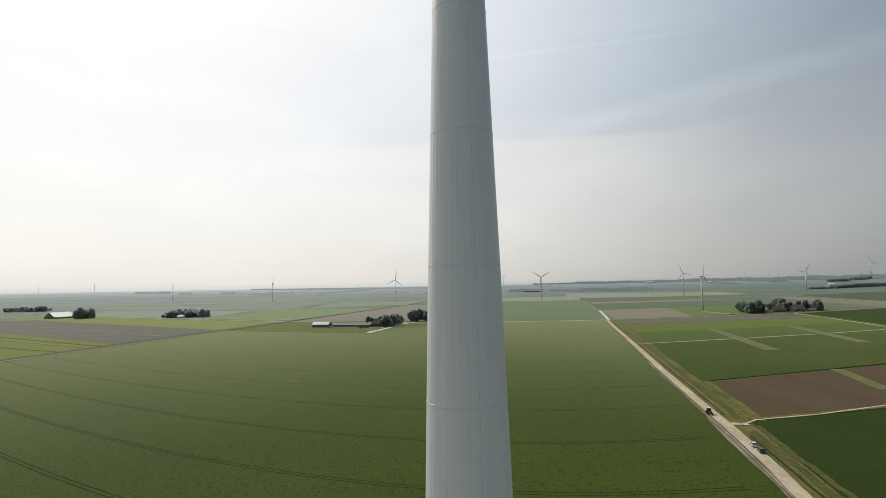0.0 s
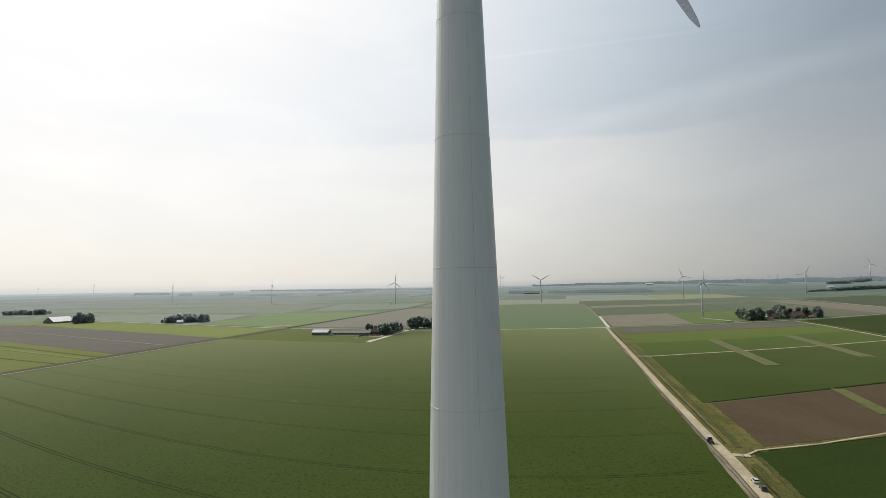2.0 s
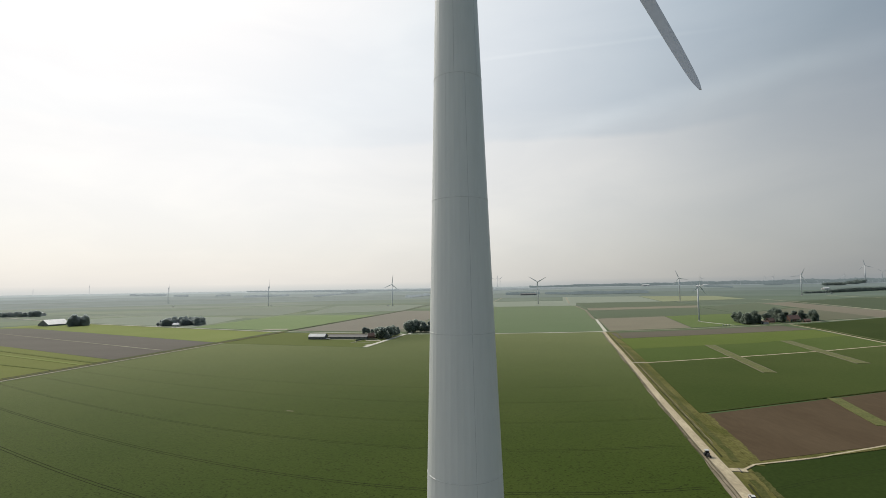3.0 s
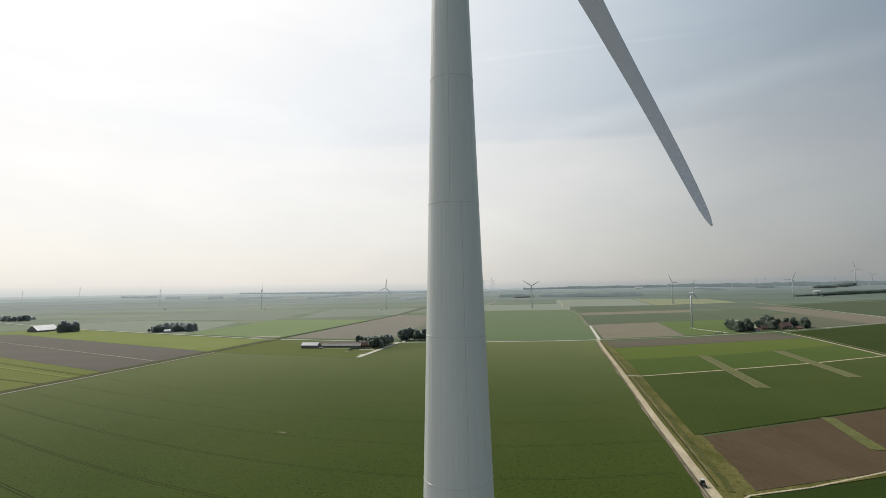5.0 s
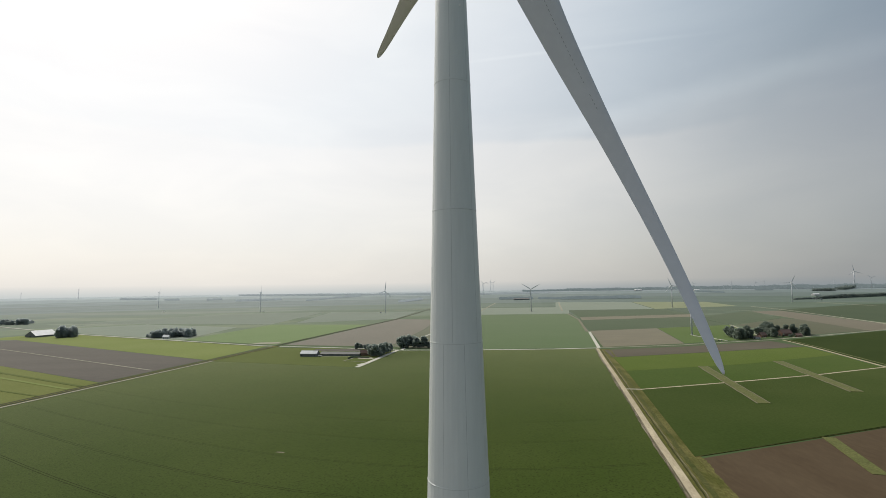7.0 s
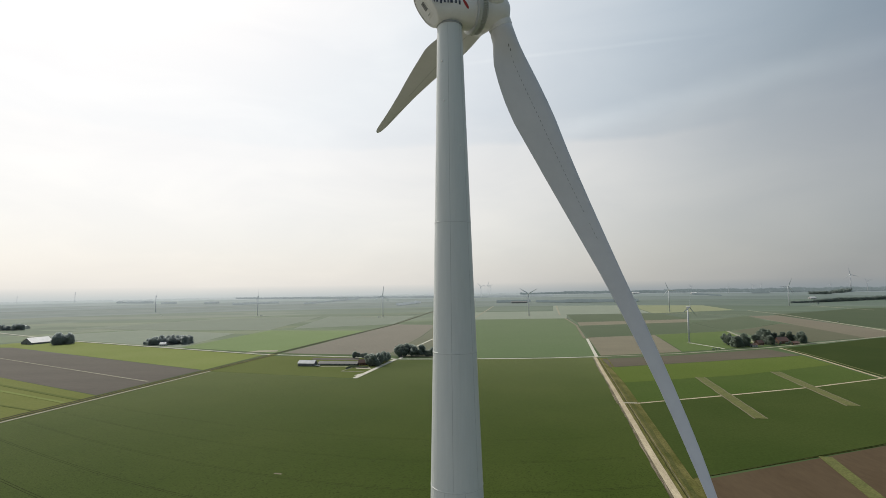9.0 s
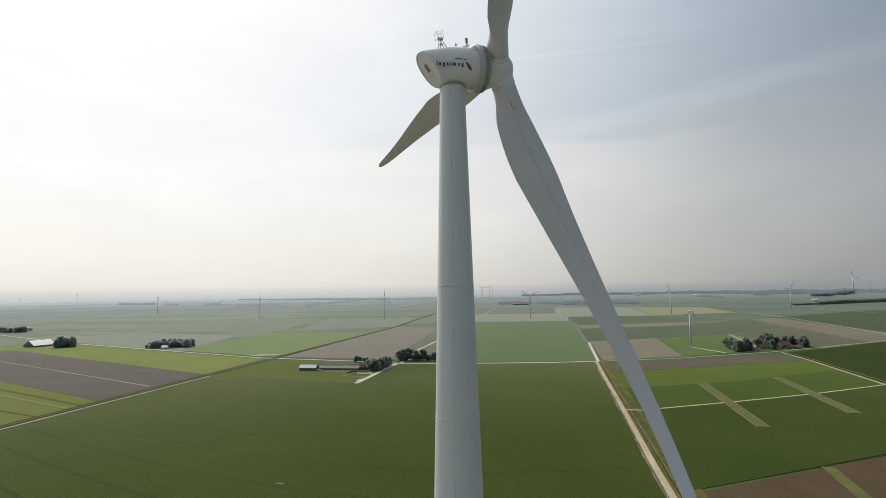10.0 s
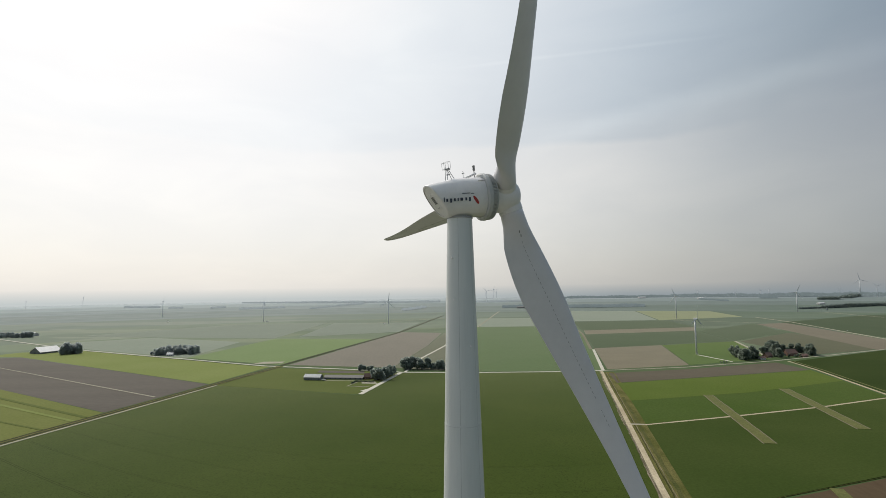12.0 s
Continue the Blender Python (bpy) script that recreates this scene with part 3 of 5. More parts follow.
LINE_TRACK = [plan(u, v) for u, v in ((-500, 71.8), (0, 72.0), (100, 71.9), (128, 72.6), (143, 73.4), (190, 74.0), (230, 73.3), (275, 73.0), (340, 72.5), (420, 72.8), (584, 73), (720, 72.6), (852, 73.4))]
strip("track_shoulder", "trodden brown earth shoulder of the farm track", "mud", 3.8, *ragged([plan(u, 70.5 + 0.5 * math.sin(u / 31)) for u in range(-500, 851, 9)], 0.7), category="verge")
for v in (69.2, 70.7):
    strip("wheel_rut", "dark damp wheel rut in the track shoulder", "rut", 0.45, *ragged([plan(u, v + 0.4 * math.sin(u / 23)) for u in range(-60, 640, 7)], 0.3), category="rut")
strip("farm_track", "pale gravel farm track beside a grass verge", "track", 4.5, *LINE_TRACK)
TRACK_TOP = level[0] + 0.012
strip("verge", "rough green grass in the middle of the verge", "verge_green", 2.6, *ragged([plan(u, 81.0) for u in range(-500, 190, 8)], 0.6), category="verge")
strip("verge", "rough green grass in the middle of the verge", "verge_green", 3.0, *ragged([plan(u, 82.6) for u in range(210, 650, 8)], 0.7), category="verge")
strip("ditch", "narrow dark ditch in the verge", "ditch", 0.8, *ragged([plan(u, 77.6 + 0.010 * max(u - 120, 0)) for u in range(-300, 190, 7)], 0.3), category="ditch")
strip("ditch", "narrow dark ditch in the verge", "ditch", 0.6, *ragged([plan(u, 77.8) for u in range(216, 840, 7)], 0.3), category="ditch")
for v, u0, u1, wide in ((90.2, 206, 330, 3.0), (91.6, 206, 300, 2.2), (85.2, -60, 200, 2.2), (91.2, 330, 840, 2.0)):
    strip("verge", "ragged fringe of rough grass along the verge", "verge" if v > 90 else "verge_green", wide, *ragged([plan(u, v + 0.35 * math.sin(u / 9.0) + 0.3 * math.sin(u / 3.7)) for u in range(u0, u1, 2)], 0.45), category="verge")
strip("trodden_line", "pale trodden line beside the ditch", "mud", 0.45, *ragged([plan(u, 79.2) for u in range(236, 840, 7)], 0.35), category="path")
strip("road", "pale concrete cross road between fields", "concrete", 6.2, (-1500, 1602), (-969, 1248), (-366, 924), (-180, 866), (-97, 832), (31, 822), (158, 822), (242, 830.5), category="road")
strip("ditch", "narrow dark ditch beside the cross road", "ditch", 2.2, (-1500, 1594), (-972, 1242), (-372, 919), category="ditch")
strip("road", "dusty concrete cross road past the junction", "dusty", 4.8, (240, 830.2), (383, 856), (578, 924), (873, 1066), (1300, 1300), category="road")
strip("road", "pale concrete stub of road past the junction", "concrete", 5.5, (240, 834), (302, 1134), category="road")
strip("track", "dirt track continuing past the junction", "soil_tan", 6, (298, 1140), (378, 1552), (420, 1900))
strip("track", "pale straight track through green crop", "track", 3.4, plan(508, 70), plan(508.5, 89.6), (290, 514.5), (405, 553), (518, 600), (900, 785))
strip("track", "pale line of a double farm track", "track", 3.2, (597, 918), (578, 815), (527, 612), (480, 440))
strip("track", "pale line of a double farm track", "strip", 2.6, (606, 918), (587, 815), (537, 612), (490, 440))
strip("driveway", "pale concrete driveway to the farm", "concrete", 7.0, (-133, 648), (-99, 828), category="driveway")
strip("farmyard", "pale concrete farmyard path beside sheds", "dusty", 3.0, (-212, 757), (-150, 750), (-130, 746), category="yard")
strip("farmyard", "narrow pale path round a farmyard lawn", "dusty", 2.0, (-154, 744), (-164, 708), (-130, 701), category="yard")
field("farmyard", "pale concrete yard beside a farm driveway", "dusty", (-150, 744), (-128, 742), (-122, 724), (-146, 728), category="yard")
field("garden", "dark brown garden plot behind the sheds", "soil_grey", (-243, 838), (-160, 822), (-164, 852), (-246, 860), category="garden")
strip("driveway", "bright gravel apron at the end of the farm driveway", "concrete", 9.0, (-134, 668), (-126, 684), category="driveway")
strip("verge", "dry rough grass bank along a ditch", "verge", 15.0, *[plan(u, -503) for u in (-200, 336, 640, 836)], category="verge")
strip("ditch", "dark reedy ditch between fields", "ditch", 5.0, *ragged([plan(u, -500.5) for u in range(-200, 836, 14)], 0.6), category="ditch")
strip("ditch", "dark reedy ditch between fields", "ditch", 3.6, *ragged([plan(u, -508.0) for u in range(-200, 836, 14)], 0.6), category="ditch")
strip("crop_band", "darker green band through lime-green crop", "crop_lime_dark", 5.0, (-419, 529), (-623, 643), (-900, 800), category="crop band")
strip("crop_band", "yellowish band through lime-green crop", "crop_lime_soft", 5.0, (-422, 513), (-569, 592), (-900, 772), category="crop band")
strip("crop_band", "darker green band through lime-green crop", "crop_lime_dark", 3.0, (-428, 478), (-504, 513), (-900, 700), category="crop band")
strip("road", "pale concrete lane leading away between fields", "concrete", 5.0, (-92, 834), (-78, 1011), (-39, 1228), (-15, 1400), category="road")
strip("track", "pale farm track far off", "dusty", 9.0, (-420, 2180), (-150, 2480), (-60, 2560))
strip("track", "pale farm track far off", "dusty", 7.0, (71, 1906), (120, 2270), (205, 2900), (275, 3400))
strip("track", "pale farm track far off", "dusty", 7.0, (447, 2130), (560, 2740), (670, 3330))
strip("track", "pale farm track between far fields", "dusty", 6.0, (694, 1282), (590, 960))
strip("track", "pale farm track between far fields", "dusty", 7.0, (1325, 2300), (1268, 1975), (1133, 1505), (1074, 1298), (1020, 1150))
strip("track", "pale farm track between far fields", "dusty", 6.0, (2060, 3200), (1898, 2742), (1788, 2183))
strip("track", "pale farm track between far fields", "dusty", 6.0, (905, 2165), (1130, 1935))
level[0] += 0.004
tagged(part("sand_pad", slab([(-402, 948), (-390, 982), (-348, 982), (-345, 958)], 0.01, level[0] + 0.1), M["dusty"]), "bare sandy pad beside the road", "pad", kind="structure")
level[0] += 0.004
tagged(part("bare_patch", slab([(-117.6, 292.6), (-112.6, 291), (-111.4, 292), (-114, 293.4), (-117, 293.8)], 0.01, 0.09), M["mud"]), "pale bare patch in the potato crop", "patch", kind="structure")
strip("ditch", "dark hedge-lined ditch between far fields", "ditch", 9.0, (-338, 930), (-198, 1704), (-86, 2847), category="ditch")
strip("track", "pale track beside a ditch", "dusty", 3.5, *[plan(u, -494) for u in (0, 336, 640)])
strip("track", "faint pale line through ploughed soil", "dusty", 2.6, (-1250, 1150), (-889, 935), (-408, 641))
strip("furrow", "thin grassy furrow at a crop edge", "verge_green", 0.4, plan(300, 88.4), (306, 338.5), (520, 426), category="furrow")
for wide, a, b in ((11.0, (312, 622), (267, 416)), (12.0, (428, 658), (380, 460))):
    strip("grass_strip", "mown yellow grass strip across crop", "strip", wide, a, b, category="grass strip", lift=0.22)
    for d in (-0.5, 0.5):
        edge = [(a[0] + (b[0] - a[0]) * k / 24 + d * wide, a[1] + (b[1] - a[1]) * k / 24) for k in range(25)]
        strip("strip_margin", "pale dry margin of a grass strip", "soil_tan", 0.9, *ragged(edge, 0.35), category="margin", lift=0.22)
strip("grass_strip", "yellow grass strip across bare soil", "strip", 8.0, (250, 315), (229, 246), category="grass strip")
strip("verge", "grassy margin along a field edge", "verge", 3.6, plan(207, 86), (199, 209), (380, 281), category="verge")
strip("path", "pale trodden path along a field edge", "track", 1.2, plan(200, 82), plan(207, 88), (158, 195.0), (201, 211.5), (300, 251), category="path")
strip("driveway", "short pale track to a wind turbine", "concrete", 4.0, (481, 1020), (497, 918), category="driveway")


def wheel_line(y0):
    bend = 200 + 0.6 * (y0 - 155)
    return [(x, y0 + 0.71 * (math.hypot(x - 36, bend) - bend)) for x in range(-430, 121, 12)]


def across(p):
    return p[0] * math.cos(TURN) - p[1] * math.sin(TURN)


for y0, wide in ((14, 0.45), (64, 0.45), (107, 0.45), (156, 0.40), (208, 0.28), (259, 0.20), (310, 0.15), (361, 0.12)):
    line = [p for p in wheel_line(y0) if -488 < across(p) < 62 and p[1] > 63]
    line.append((line[-1][0] + 8, line[-1][1] + 1))
    for d in (-1.0, 1.0):
        ob = part("wheel_track", ribbon(ragged([(x, y + d) for x, y in line], 0.12), wide, 0.02, 0.082), M["wheel_soil"])
        tagged(ob, "dark paired wheel track pressed into crop", "wheel track", kind="structure")

for line in (((119, 159.8), (145, 170), (174, 179.4), (230, 197)), ((110, 116), (122, 121.3), (160, 137), (230, 165))):
    for d in (-0.9, 0.9):
        ob = part("wheel_track", ribbon([(x, y + d) for x, y in line], 0.2, 0.02, NEAR_TOP + 0.006), M["wheel_soil"])
        tagged(ob, "dark paired wheel track pressed into crop", "wheel track", kind="structure")

# ---- the wind turbine ----
RINGS = (0.3, 12.9, 25.4, 38.0, 50.6, 63.2, 75.9, 88.3, 100.1, 111.7, 123.4, 142.2)


def tower_radius(z):
    r = 5.722 - 0.0390 * z + 0.0000494 * z * z
    return r * (1 - 0.034 * min(max((61 - z) / 20, 0), 1))


FACETS = 36
turbine = thing("wind_turbine", "tall light grey three-bladed wind turbine standing in a potato field", "wind turbine")
for i, (a, b) in enumerate(zip(RINGS, RINGS[1:])):
    bm = bmesh.new()
    n = 3
    shell = [(tower_radius(a + (b - a) * k / n) * 1.004, a + (b - a) * k / n) for k in range(n + 1)]
    lathe(bm, shell, FACETS, Matrix.Rotation(radians(-90), 4, "Z"), cap=False)
    section = part("tower_section", bm, M["tower"], turbine)
    # upright joints where the plates overlap, and a short lip of the plate below at each ring
    plates, first = (8, 242) if b < 105 else (6, 262)
    for k in range(plates):
        ang = radians(first + 360 * k / plates)
        out = Vector((math.cos(ang), math.sin(ang), 0))
        bm = bmesh.new()
        for za, zb in ((a + 0.1, (a + b) / 2), ((a + b) / 2, b - 0.1)):
            tube(bm, out * (tower_radius(za) - 0.010) + Vector((0, 0, za)), out * (tower_radius(zb) - 0.010) + Vector((0, 0, zb)), 0.016, 6)
        part("plate_joint", bm, M["seam"], section)
    if b < 130:
        r = tower_radius(b) * 1.004
        bm = lathe(bmesh.new(), [(r - 0.01, b - 0.05), (r + 0.02, b - 0.045), (r + 0.02, b + 0.035), (r - 0.01, b + 0.05)], FACETS, Matrix.Rotation(radians(-90), 4, "Z"), cap=False)
        part("flange_ring", bm, M["tower"], turbine, "bolted flange ring between plate sections")
        bm = lathe(bmesh.new(), [(r + 0.002, b - 0.075), (r + 0.012, b - 0.07), (r + 0.012, b - 0.052), (r + 0.002, b - 0.048)], FACETS, Matrix.Rotation(radians(-90), 4, "Z"), cap=False)
        part("ring_gap", bm, M["generator"], turbine, "thin grey joint under the flange")
    else:
        for z, ang in ((134.6, -2.05), (138.4, -2.2), (130.4, -1.0)):
            r = tower_radius(z)
            m = Matrix.Translation((r * math.cos(ang), r * math.sin(ang), z)) @ Matrix.Rotation(ang, 4, "Z") @ Matrix.Rotation(math.pi / 2, 4, "Y")
            part("bolt_cap", lathe(bmesh.new(), [(0.09, -0.02), (0.09, 0.05), (0.06, 0.07)], 12, m), M["nacelle"], section)
bm = lathe(bmesh.new(), [(8.5, 0.0), (8.5, 0.35), (6.4, 0.5), (6.4, 0.6)], 48)
part("foundation_plinth", bm, M["concrete"], turbine, "round concrete plinth")
bm = lathe(bmesh.new(), [(1.17, 142.1), (1.23, 142.13), (1.23, 142.27), (1.17, 142.3)], 48)
part("yaw_bearing", bm, M["seam"], turbine, "dark yaw bearing ring")

# nacelle, along its own x axis towards the hub
AXIS = pose(0, 0, 144.12, 0, -5.0, 22.0)


def nacelle_ring(k, grow=1.0):
    """A ring of the shell: k runs from the slanted tail face (0) to the generator (1)."""
    half = (1.55 + 0.33 * min(k * 1.7, 1.0) ** 0.8) * grow
    mid = -0.30 * (1 - min(k * 1.4, 1.0))
    pts = []
    for i in range(48):
        a = 2 * math.pi * i / 48
        c, s = math.cos(a), math.sin(a)
        y = half * 0.97 * math.copysign(abs(c) ** 0.86, c)
        z = mid + half * math.copysign(abs(s) ** 0.86, s)
        tail = -2.65 - 0.62 * z
        pts.append(Vector((tail + (2.25 - tail) * k, y, z)))
    return pts


bm = bmesh.new()
rows = []
for k, g in ((0.0, 0.88), (0.0, 0.93), (0.004, 0.97), (0.014, 0.995), (0.035, 1.0), (0.12, 1.0), (0.25, 1.0), (0.4, 1.0), (0.6, 1.0), (0.8, 1.0), (0.97, 1.0), (1.0, 0.99)):
    rows.append([bm.verts.new(p) for p in nacelle_ring(k, g)])
for a, b in zip(rows, rows[1:]):
    for i in range(48):
        bm.faces.new((a[i], a[(i + 1) % 48], b[(i + 1) % 48], b[i]))
nacelle = part("nacelle", bm, M["nacelle"], turbine, "white rounded nacelle with a slanted rear face", smooth=True, at=AXIS)
bm = bmesh.new()
ring = [bm.verts.new(p + Vector((0.03, 0, 0.02))) for p in nacelle_ring(0.0, 0.885)]
bm.faces.new(ring)
part("rear_cover", bm, M["nacelle"], nacelle, "recessed white rear cover")
# hatch and ventilation grille on the slanted rear face
tilt = math.atan(0.62)
rear = Matrix.Translation((-2.36, 0, -0.30)) @ Matrix.Rotation(-math.pi / 2 - tilt, 4, "Y")
bm = box(bmesh.new(), 1.75, 1.05, 0.12, rear @ Matrix.Translation((0.0, 0.0, 0.02)), 0.05)
hatch = part("rear_hatch", bm, M["nacelle"], nacelle, "white raised rear hatch")
for k in range(5):
    bm = box(bmesh.new(), 0.11, 0.5, 0.06, rear @ Matrix.Translation((0.52 - 0.16 * k, -0.05, 0.10)))
    part("grille_slat", bm, M["vane"], hatch, "grey grille slat" if k == 0 else "")
part("hatch_handle", tube(bmesh.new(), rear @ Vector((-0.6, -0.25, 0.12)), rear @ Vector((-0.6, 0.25, 0.12)), 0.03), M["steel"], hatch)

# generator drum with cooling ribs
turn_x = Matrix.Rotation(math.pi / 2, 4, "Y")
bm = lathe(bmesh.new(), [(1.8, 2.10), (2.15, 2.13), (2.26, 2.20), (2.28, 2.50), (2.24, 2.56), (2.12, 2.58), (2.12, 3.00), (2.19, 3.03), (2.19, 3.10), (2.00, 3.20), (1.3, 3.26)], 96, turn_x)
generator = part("generator_drum", bm, M["generator"], turbine, "grey ribbed generator drum", at=AXIS)
rib = mesh_of("cooling_rib", box(bmesh.new(), 0.46, 0.045, 0.12), M["generator"])
for k in range(96):
    ob = new("cooling_rib", rib)
    ob.parent = generator
    a = 2 * math.pi * k / 96
    ob.matrix_basis = Matrix.Rotation(a, 4, "X") @ Matrix.Translation((2.79, 0, 2.15))

# hub: a bulbous shell with a socket for each blade
bm = lathe(bmesh.new(), [(1.42, 3.22), (1.46, 3.5), (1.60, 4.0), (1.68, 4.5), (1.66, 5.1), (1.50, 5.6), (1.20, 5.95), (0.75, 6.18), (0.3, 6.27), (0.02, 6.28)], 48, turn_x)
hub = part("hub", bm, M["nacelle"], turbine, "rounded white rotor hub", smooth=True, at=AXIS)
bm = lathe(bmesh.new(), [(1.44, 3.36), (1.52, 3.38), (1.52, 3.46), (1.46, 3.50)], 48, turn_x)
part("hub_band", bm, M["generator"], turbine, "grey sealing band behind the hub", at=AXIS)
HUB = AXIS @ Vector((4.85, 0, 0))

# blade: z along the span, x towards the wind, y across; each bent and sized to fit the camera's view
CHORDS = [(0.0, 2.58), (0.03, 2.74), (0.06, 3.25), (0.09, 3.71), (0.13, 4.12), (0.17, 4.34), (0.21, 4.31), (0.27, 3.77), (0.37, 3.08), (0.52, 2.17), (0.67, 1.61), (0.8, 1.31), (0.88, 1.14), (0.94, 0.92), (0.97, 0.73), (0.988, 0.5), (1.0, 0.17)]


def table(rows, f):
    for (a, va), (b, vb) in zip(rows, rows[1:]):
        if f <= b:
            return va + (vb - va) * (f - a) / (b - a)
    return rows[-1][1]


def blade_point(f, q, shape):
    """A point of the blade's skin at f of its span; q runs once round the section from the leading edge."""
    span, pitch, ahead, side = shape
    chord = table(CHORDS, f)
    blend = min(max((f - 0.01) / 0.084, 0), 1)
    blend = blend * blend * (3 - 2 * blend)
    a = 2 * math.pi * q
    rx, ry = 1.17 * math.cos(a), 1.17 * math.sin(a)
    t = (1 - math.cos(a)) / 2
    thick = table([(0, 0.5), (0.2, 0.30), (0.5, 0.21), (1.0, 0.15)], f)
    prof = 2.6 * thick * (0.2969 * math.sqrt(t) - 0.126 * t - 0.3516 * t * t + 0.2843 * t ** 3 - 0.1036 * t ** 4) * 2
    ax = chord * (0.416 - t)
    ay = chord * prof * 0.5 * (1 if math.sin(a) >= 0 else -0.75)
    turn = radians(pitch) - radians(23.9) * (1 - f) ** 2 * blend
    x, y = rx + (ax - rx) * blend, ry + (ay - ry) * blend
    x, y = x * math.cos(turn) - y * math.sin(turn), x * math.sin(turn) + y * math.cos(turn)
    bend = sum(k * f ** i for i, k in enumerate(ahead))
    sweep = sum(k * f ** (i + 2) for i, k in enumerate(side))
    return Vector((x + bend, y - sweep, 1.1 + (span - 1.1) * f))


def blade_mesh(shape, around=32):
    bm = bmesh.new()
    stops = [0, 0.02, 0.04, 0.055, 0.07, 0.085, 0.10, 0.12, 0.14, 0.165, 0.185, 0.21, 0.24, 0.28, 0.33, 0.39, 0.46, 0.54, 0.62, 0.70, 0.77, 0.83, 0.88, 0.92, 0.95, 0.97, 0.985, 0.995, 1.0]
    rows = [[bm.verts.new(blade_point(f, k / around, shape)) for k in range(around)] for f in stops]
    for a, b in zip(rows, rows[1:]):
        for i in range(around):
            bm.faces.new((a[i], a[(i + 1) % around], b[(i + 1) % around], b[i]))
    bm.faces.new(rows[0])
    bm.faces.new(rows[-1])
    return bm


def blade_pose(azimuth):
    """A frame at the hub: z out along the blade at that angle from straight down, x along the rotor's axis."""
    ahead = AXIS.to_3x3() @ Vector((1, 0, 0))
    down = Vector((0, 0, -1))
    down = (down - ahead * down.dot(ahead)).normalized()
    d = down * math.cos(radians(azimuth)) + ahead.cross(down) * math.sin(radians(azimuth))
    m = Matrix((ahead, d.cross(ahead), d)).transposed().to_4x4()
    m.translation = HUB
    return m


# angle, span, pitch and bends, fitted blade by blade to the camera's view
BLADES = (
    (-0.69, 48.33, 30.7, (0.38, 12.54, 13.99, -16.64), (-4.69, -5.55)),
    (88.84, 40.80, 24.0, (-0.38, -7.60, 10.00, -3.99), (-1.19, 1.82)),
    (-133.30, 49.26, 49.4, (-0.47, -8.45, 7.60, -11.18), (-3.13, -3.56)),
)
vane = mesh_of("vortex_vane", box(bmesh.new(), 0.028, 0.03, 0.26), M["vane"])
for azimuth, *shape in BLADES:
    blade = part("blade", blade_mesh(shape), M["blade"], turbine, "long light grey rotor blade", smooth=True, at=blade_pose(azimuth))
    slope = shape[2][1] / (shape[0] - 1.1)
    lean = Matrix.Translation((shape[2][0] - 1.1 * slope, 0, 0)) @ Matrix.Rotation(math.atan(slope), 4, "Y")
    collar = lathe(bmesh.new(), [(1.10, 0.5), (1.185, 0.6), (1.185, 1.60), (1.17, 1.64), (1.15, 1.66)], 40, lean)
    part("root_collar", collar, M["nacelle"], blade, "white blade root socket", smooth=False)
    for k in range(46):
        f = 0.075 + 0.0098 * k
        q = math.acos(1 - 2 * table([(0.0, 0.52), (0.2, 0.40), (0.6, 0.36)], f)) / (2 * math.pi)
        ob = new("vortex_vane", vane)
        ob.parent = blade
        here, there = blade_point(f, q, shape), blade_point(f + 0.004, q, shape)
        ob.matrix_basis = Matrix.Translation(here) @ (there - here).to_track_quat("Z", "Y").to_matrix().to_4x4()
    for f, q in ((0.052, 0.24), (0.060, 0.235)):
        pt = blade_point(f, q, shape)
        ob = part("inspection_cap", box(bmesh.new(), 0.07, 0.05, 0.36, Matrix.Translation(pt)), M["vane"], blade, "small dark grey cap")

# instruments and markings on the nacelle
def on_shell(x, ang, lift=0.0):
    """A place on the nacelle's skin: metres along, degrees round from the near side upwards."""
    a = radians(ang)
    c, s = math.cos(a), math.sin(a)
    half = 1.88 + lift
    return Vector((x, -half * 0.97 * math.copysign(abs(c) ** 0.86, c), half * math.copysign(abs(s) ** 0.86, s)))


def shell_bar(x0, x1, z0, z1, slant=0.0):
    """A thin raised patch on the near flank, following the shell."""
    bm = bmesh.new()
    grid = []
    for i in range(9):
        z = z0 + (z1 - z0) * i / 8
        s = min(max(z / 1.88, -1), 1)
        ang = math.degrees(math.asin(math.copysign(abs(s) ** (1 / 0.86), s)))
        row = []
        for j in range(2):
            p = on_shell((x0, x1)[j] + slant * (z - z0), ang, 0.012)
            row.append(bm.verts.new(p))
        grid.append(row)
    for a, b in zip(grid, grid[1:]):
        bm.faces.new((a[0], a[1], b[1], b[0]))
    return bm


for i, (w, lo, hi) in enumerate(((0.16, 0.03, 0.44), (0.30, 0.03, 0.30), (0.30, -0.07, 0.30), (0.28, 0.03, 0.30), (0.20, 0.03, 0.30), (0.42, 0.03, 0.30), (0.28, 0.03, 0.30), (0.30, -0.07, 0.30))):
    x = -2.28 + sum((0.16, 0.30, 0.30, 0.28, 0.20, 0.42, 0.28, 0.30)[:i]) + 0.075 * i
    part("marking_bar", shell_bar(x, x + w * 0.62, -0.62 + lo + 0.012 * i, -0.62 + hi + 0.012 * i), M["mark_blue"], nacelle, "dark blue marking bar")
bm = bmesh.new()
rows = []
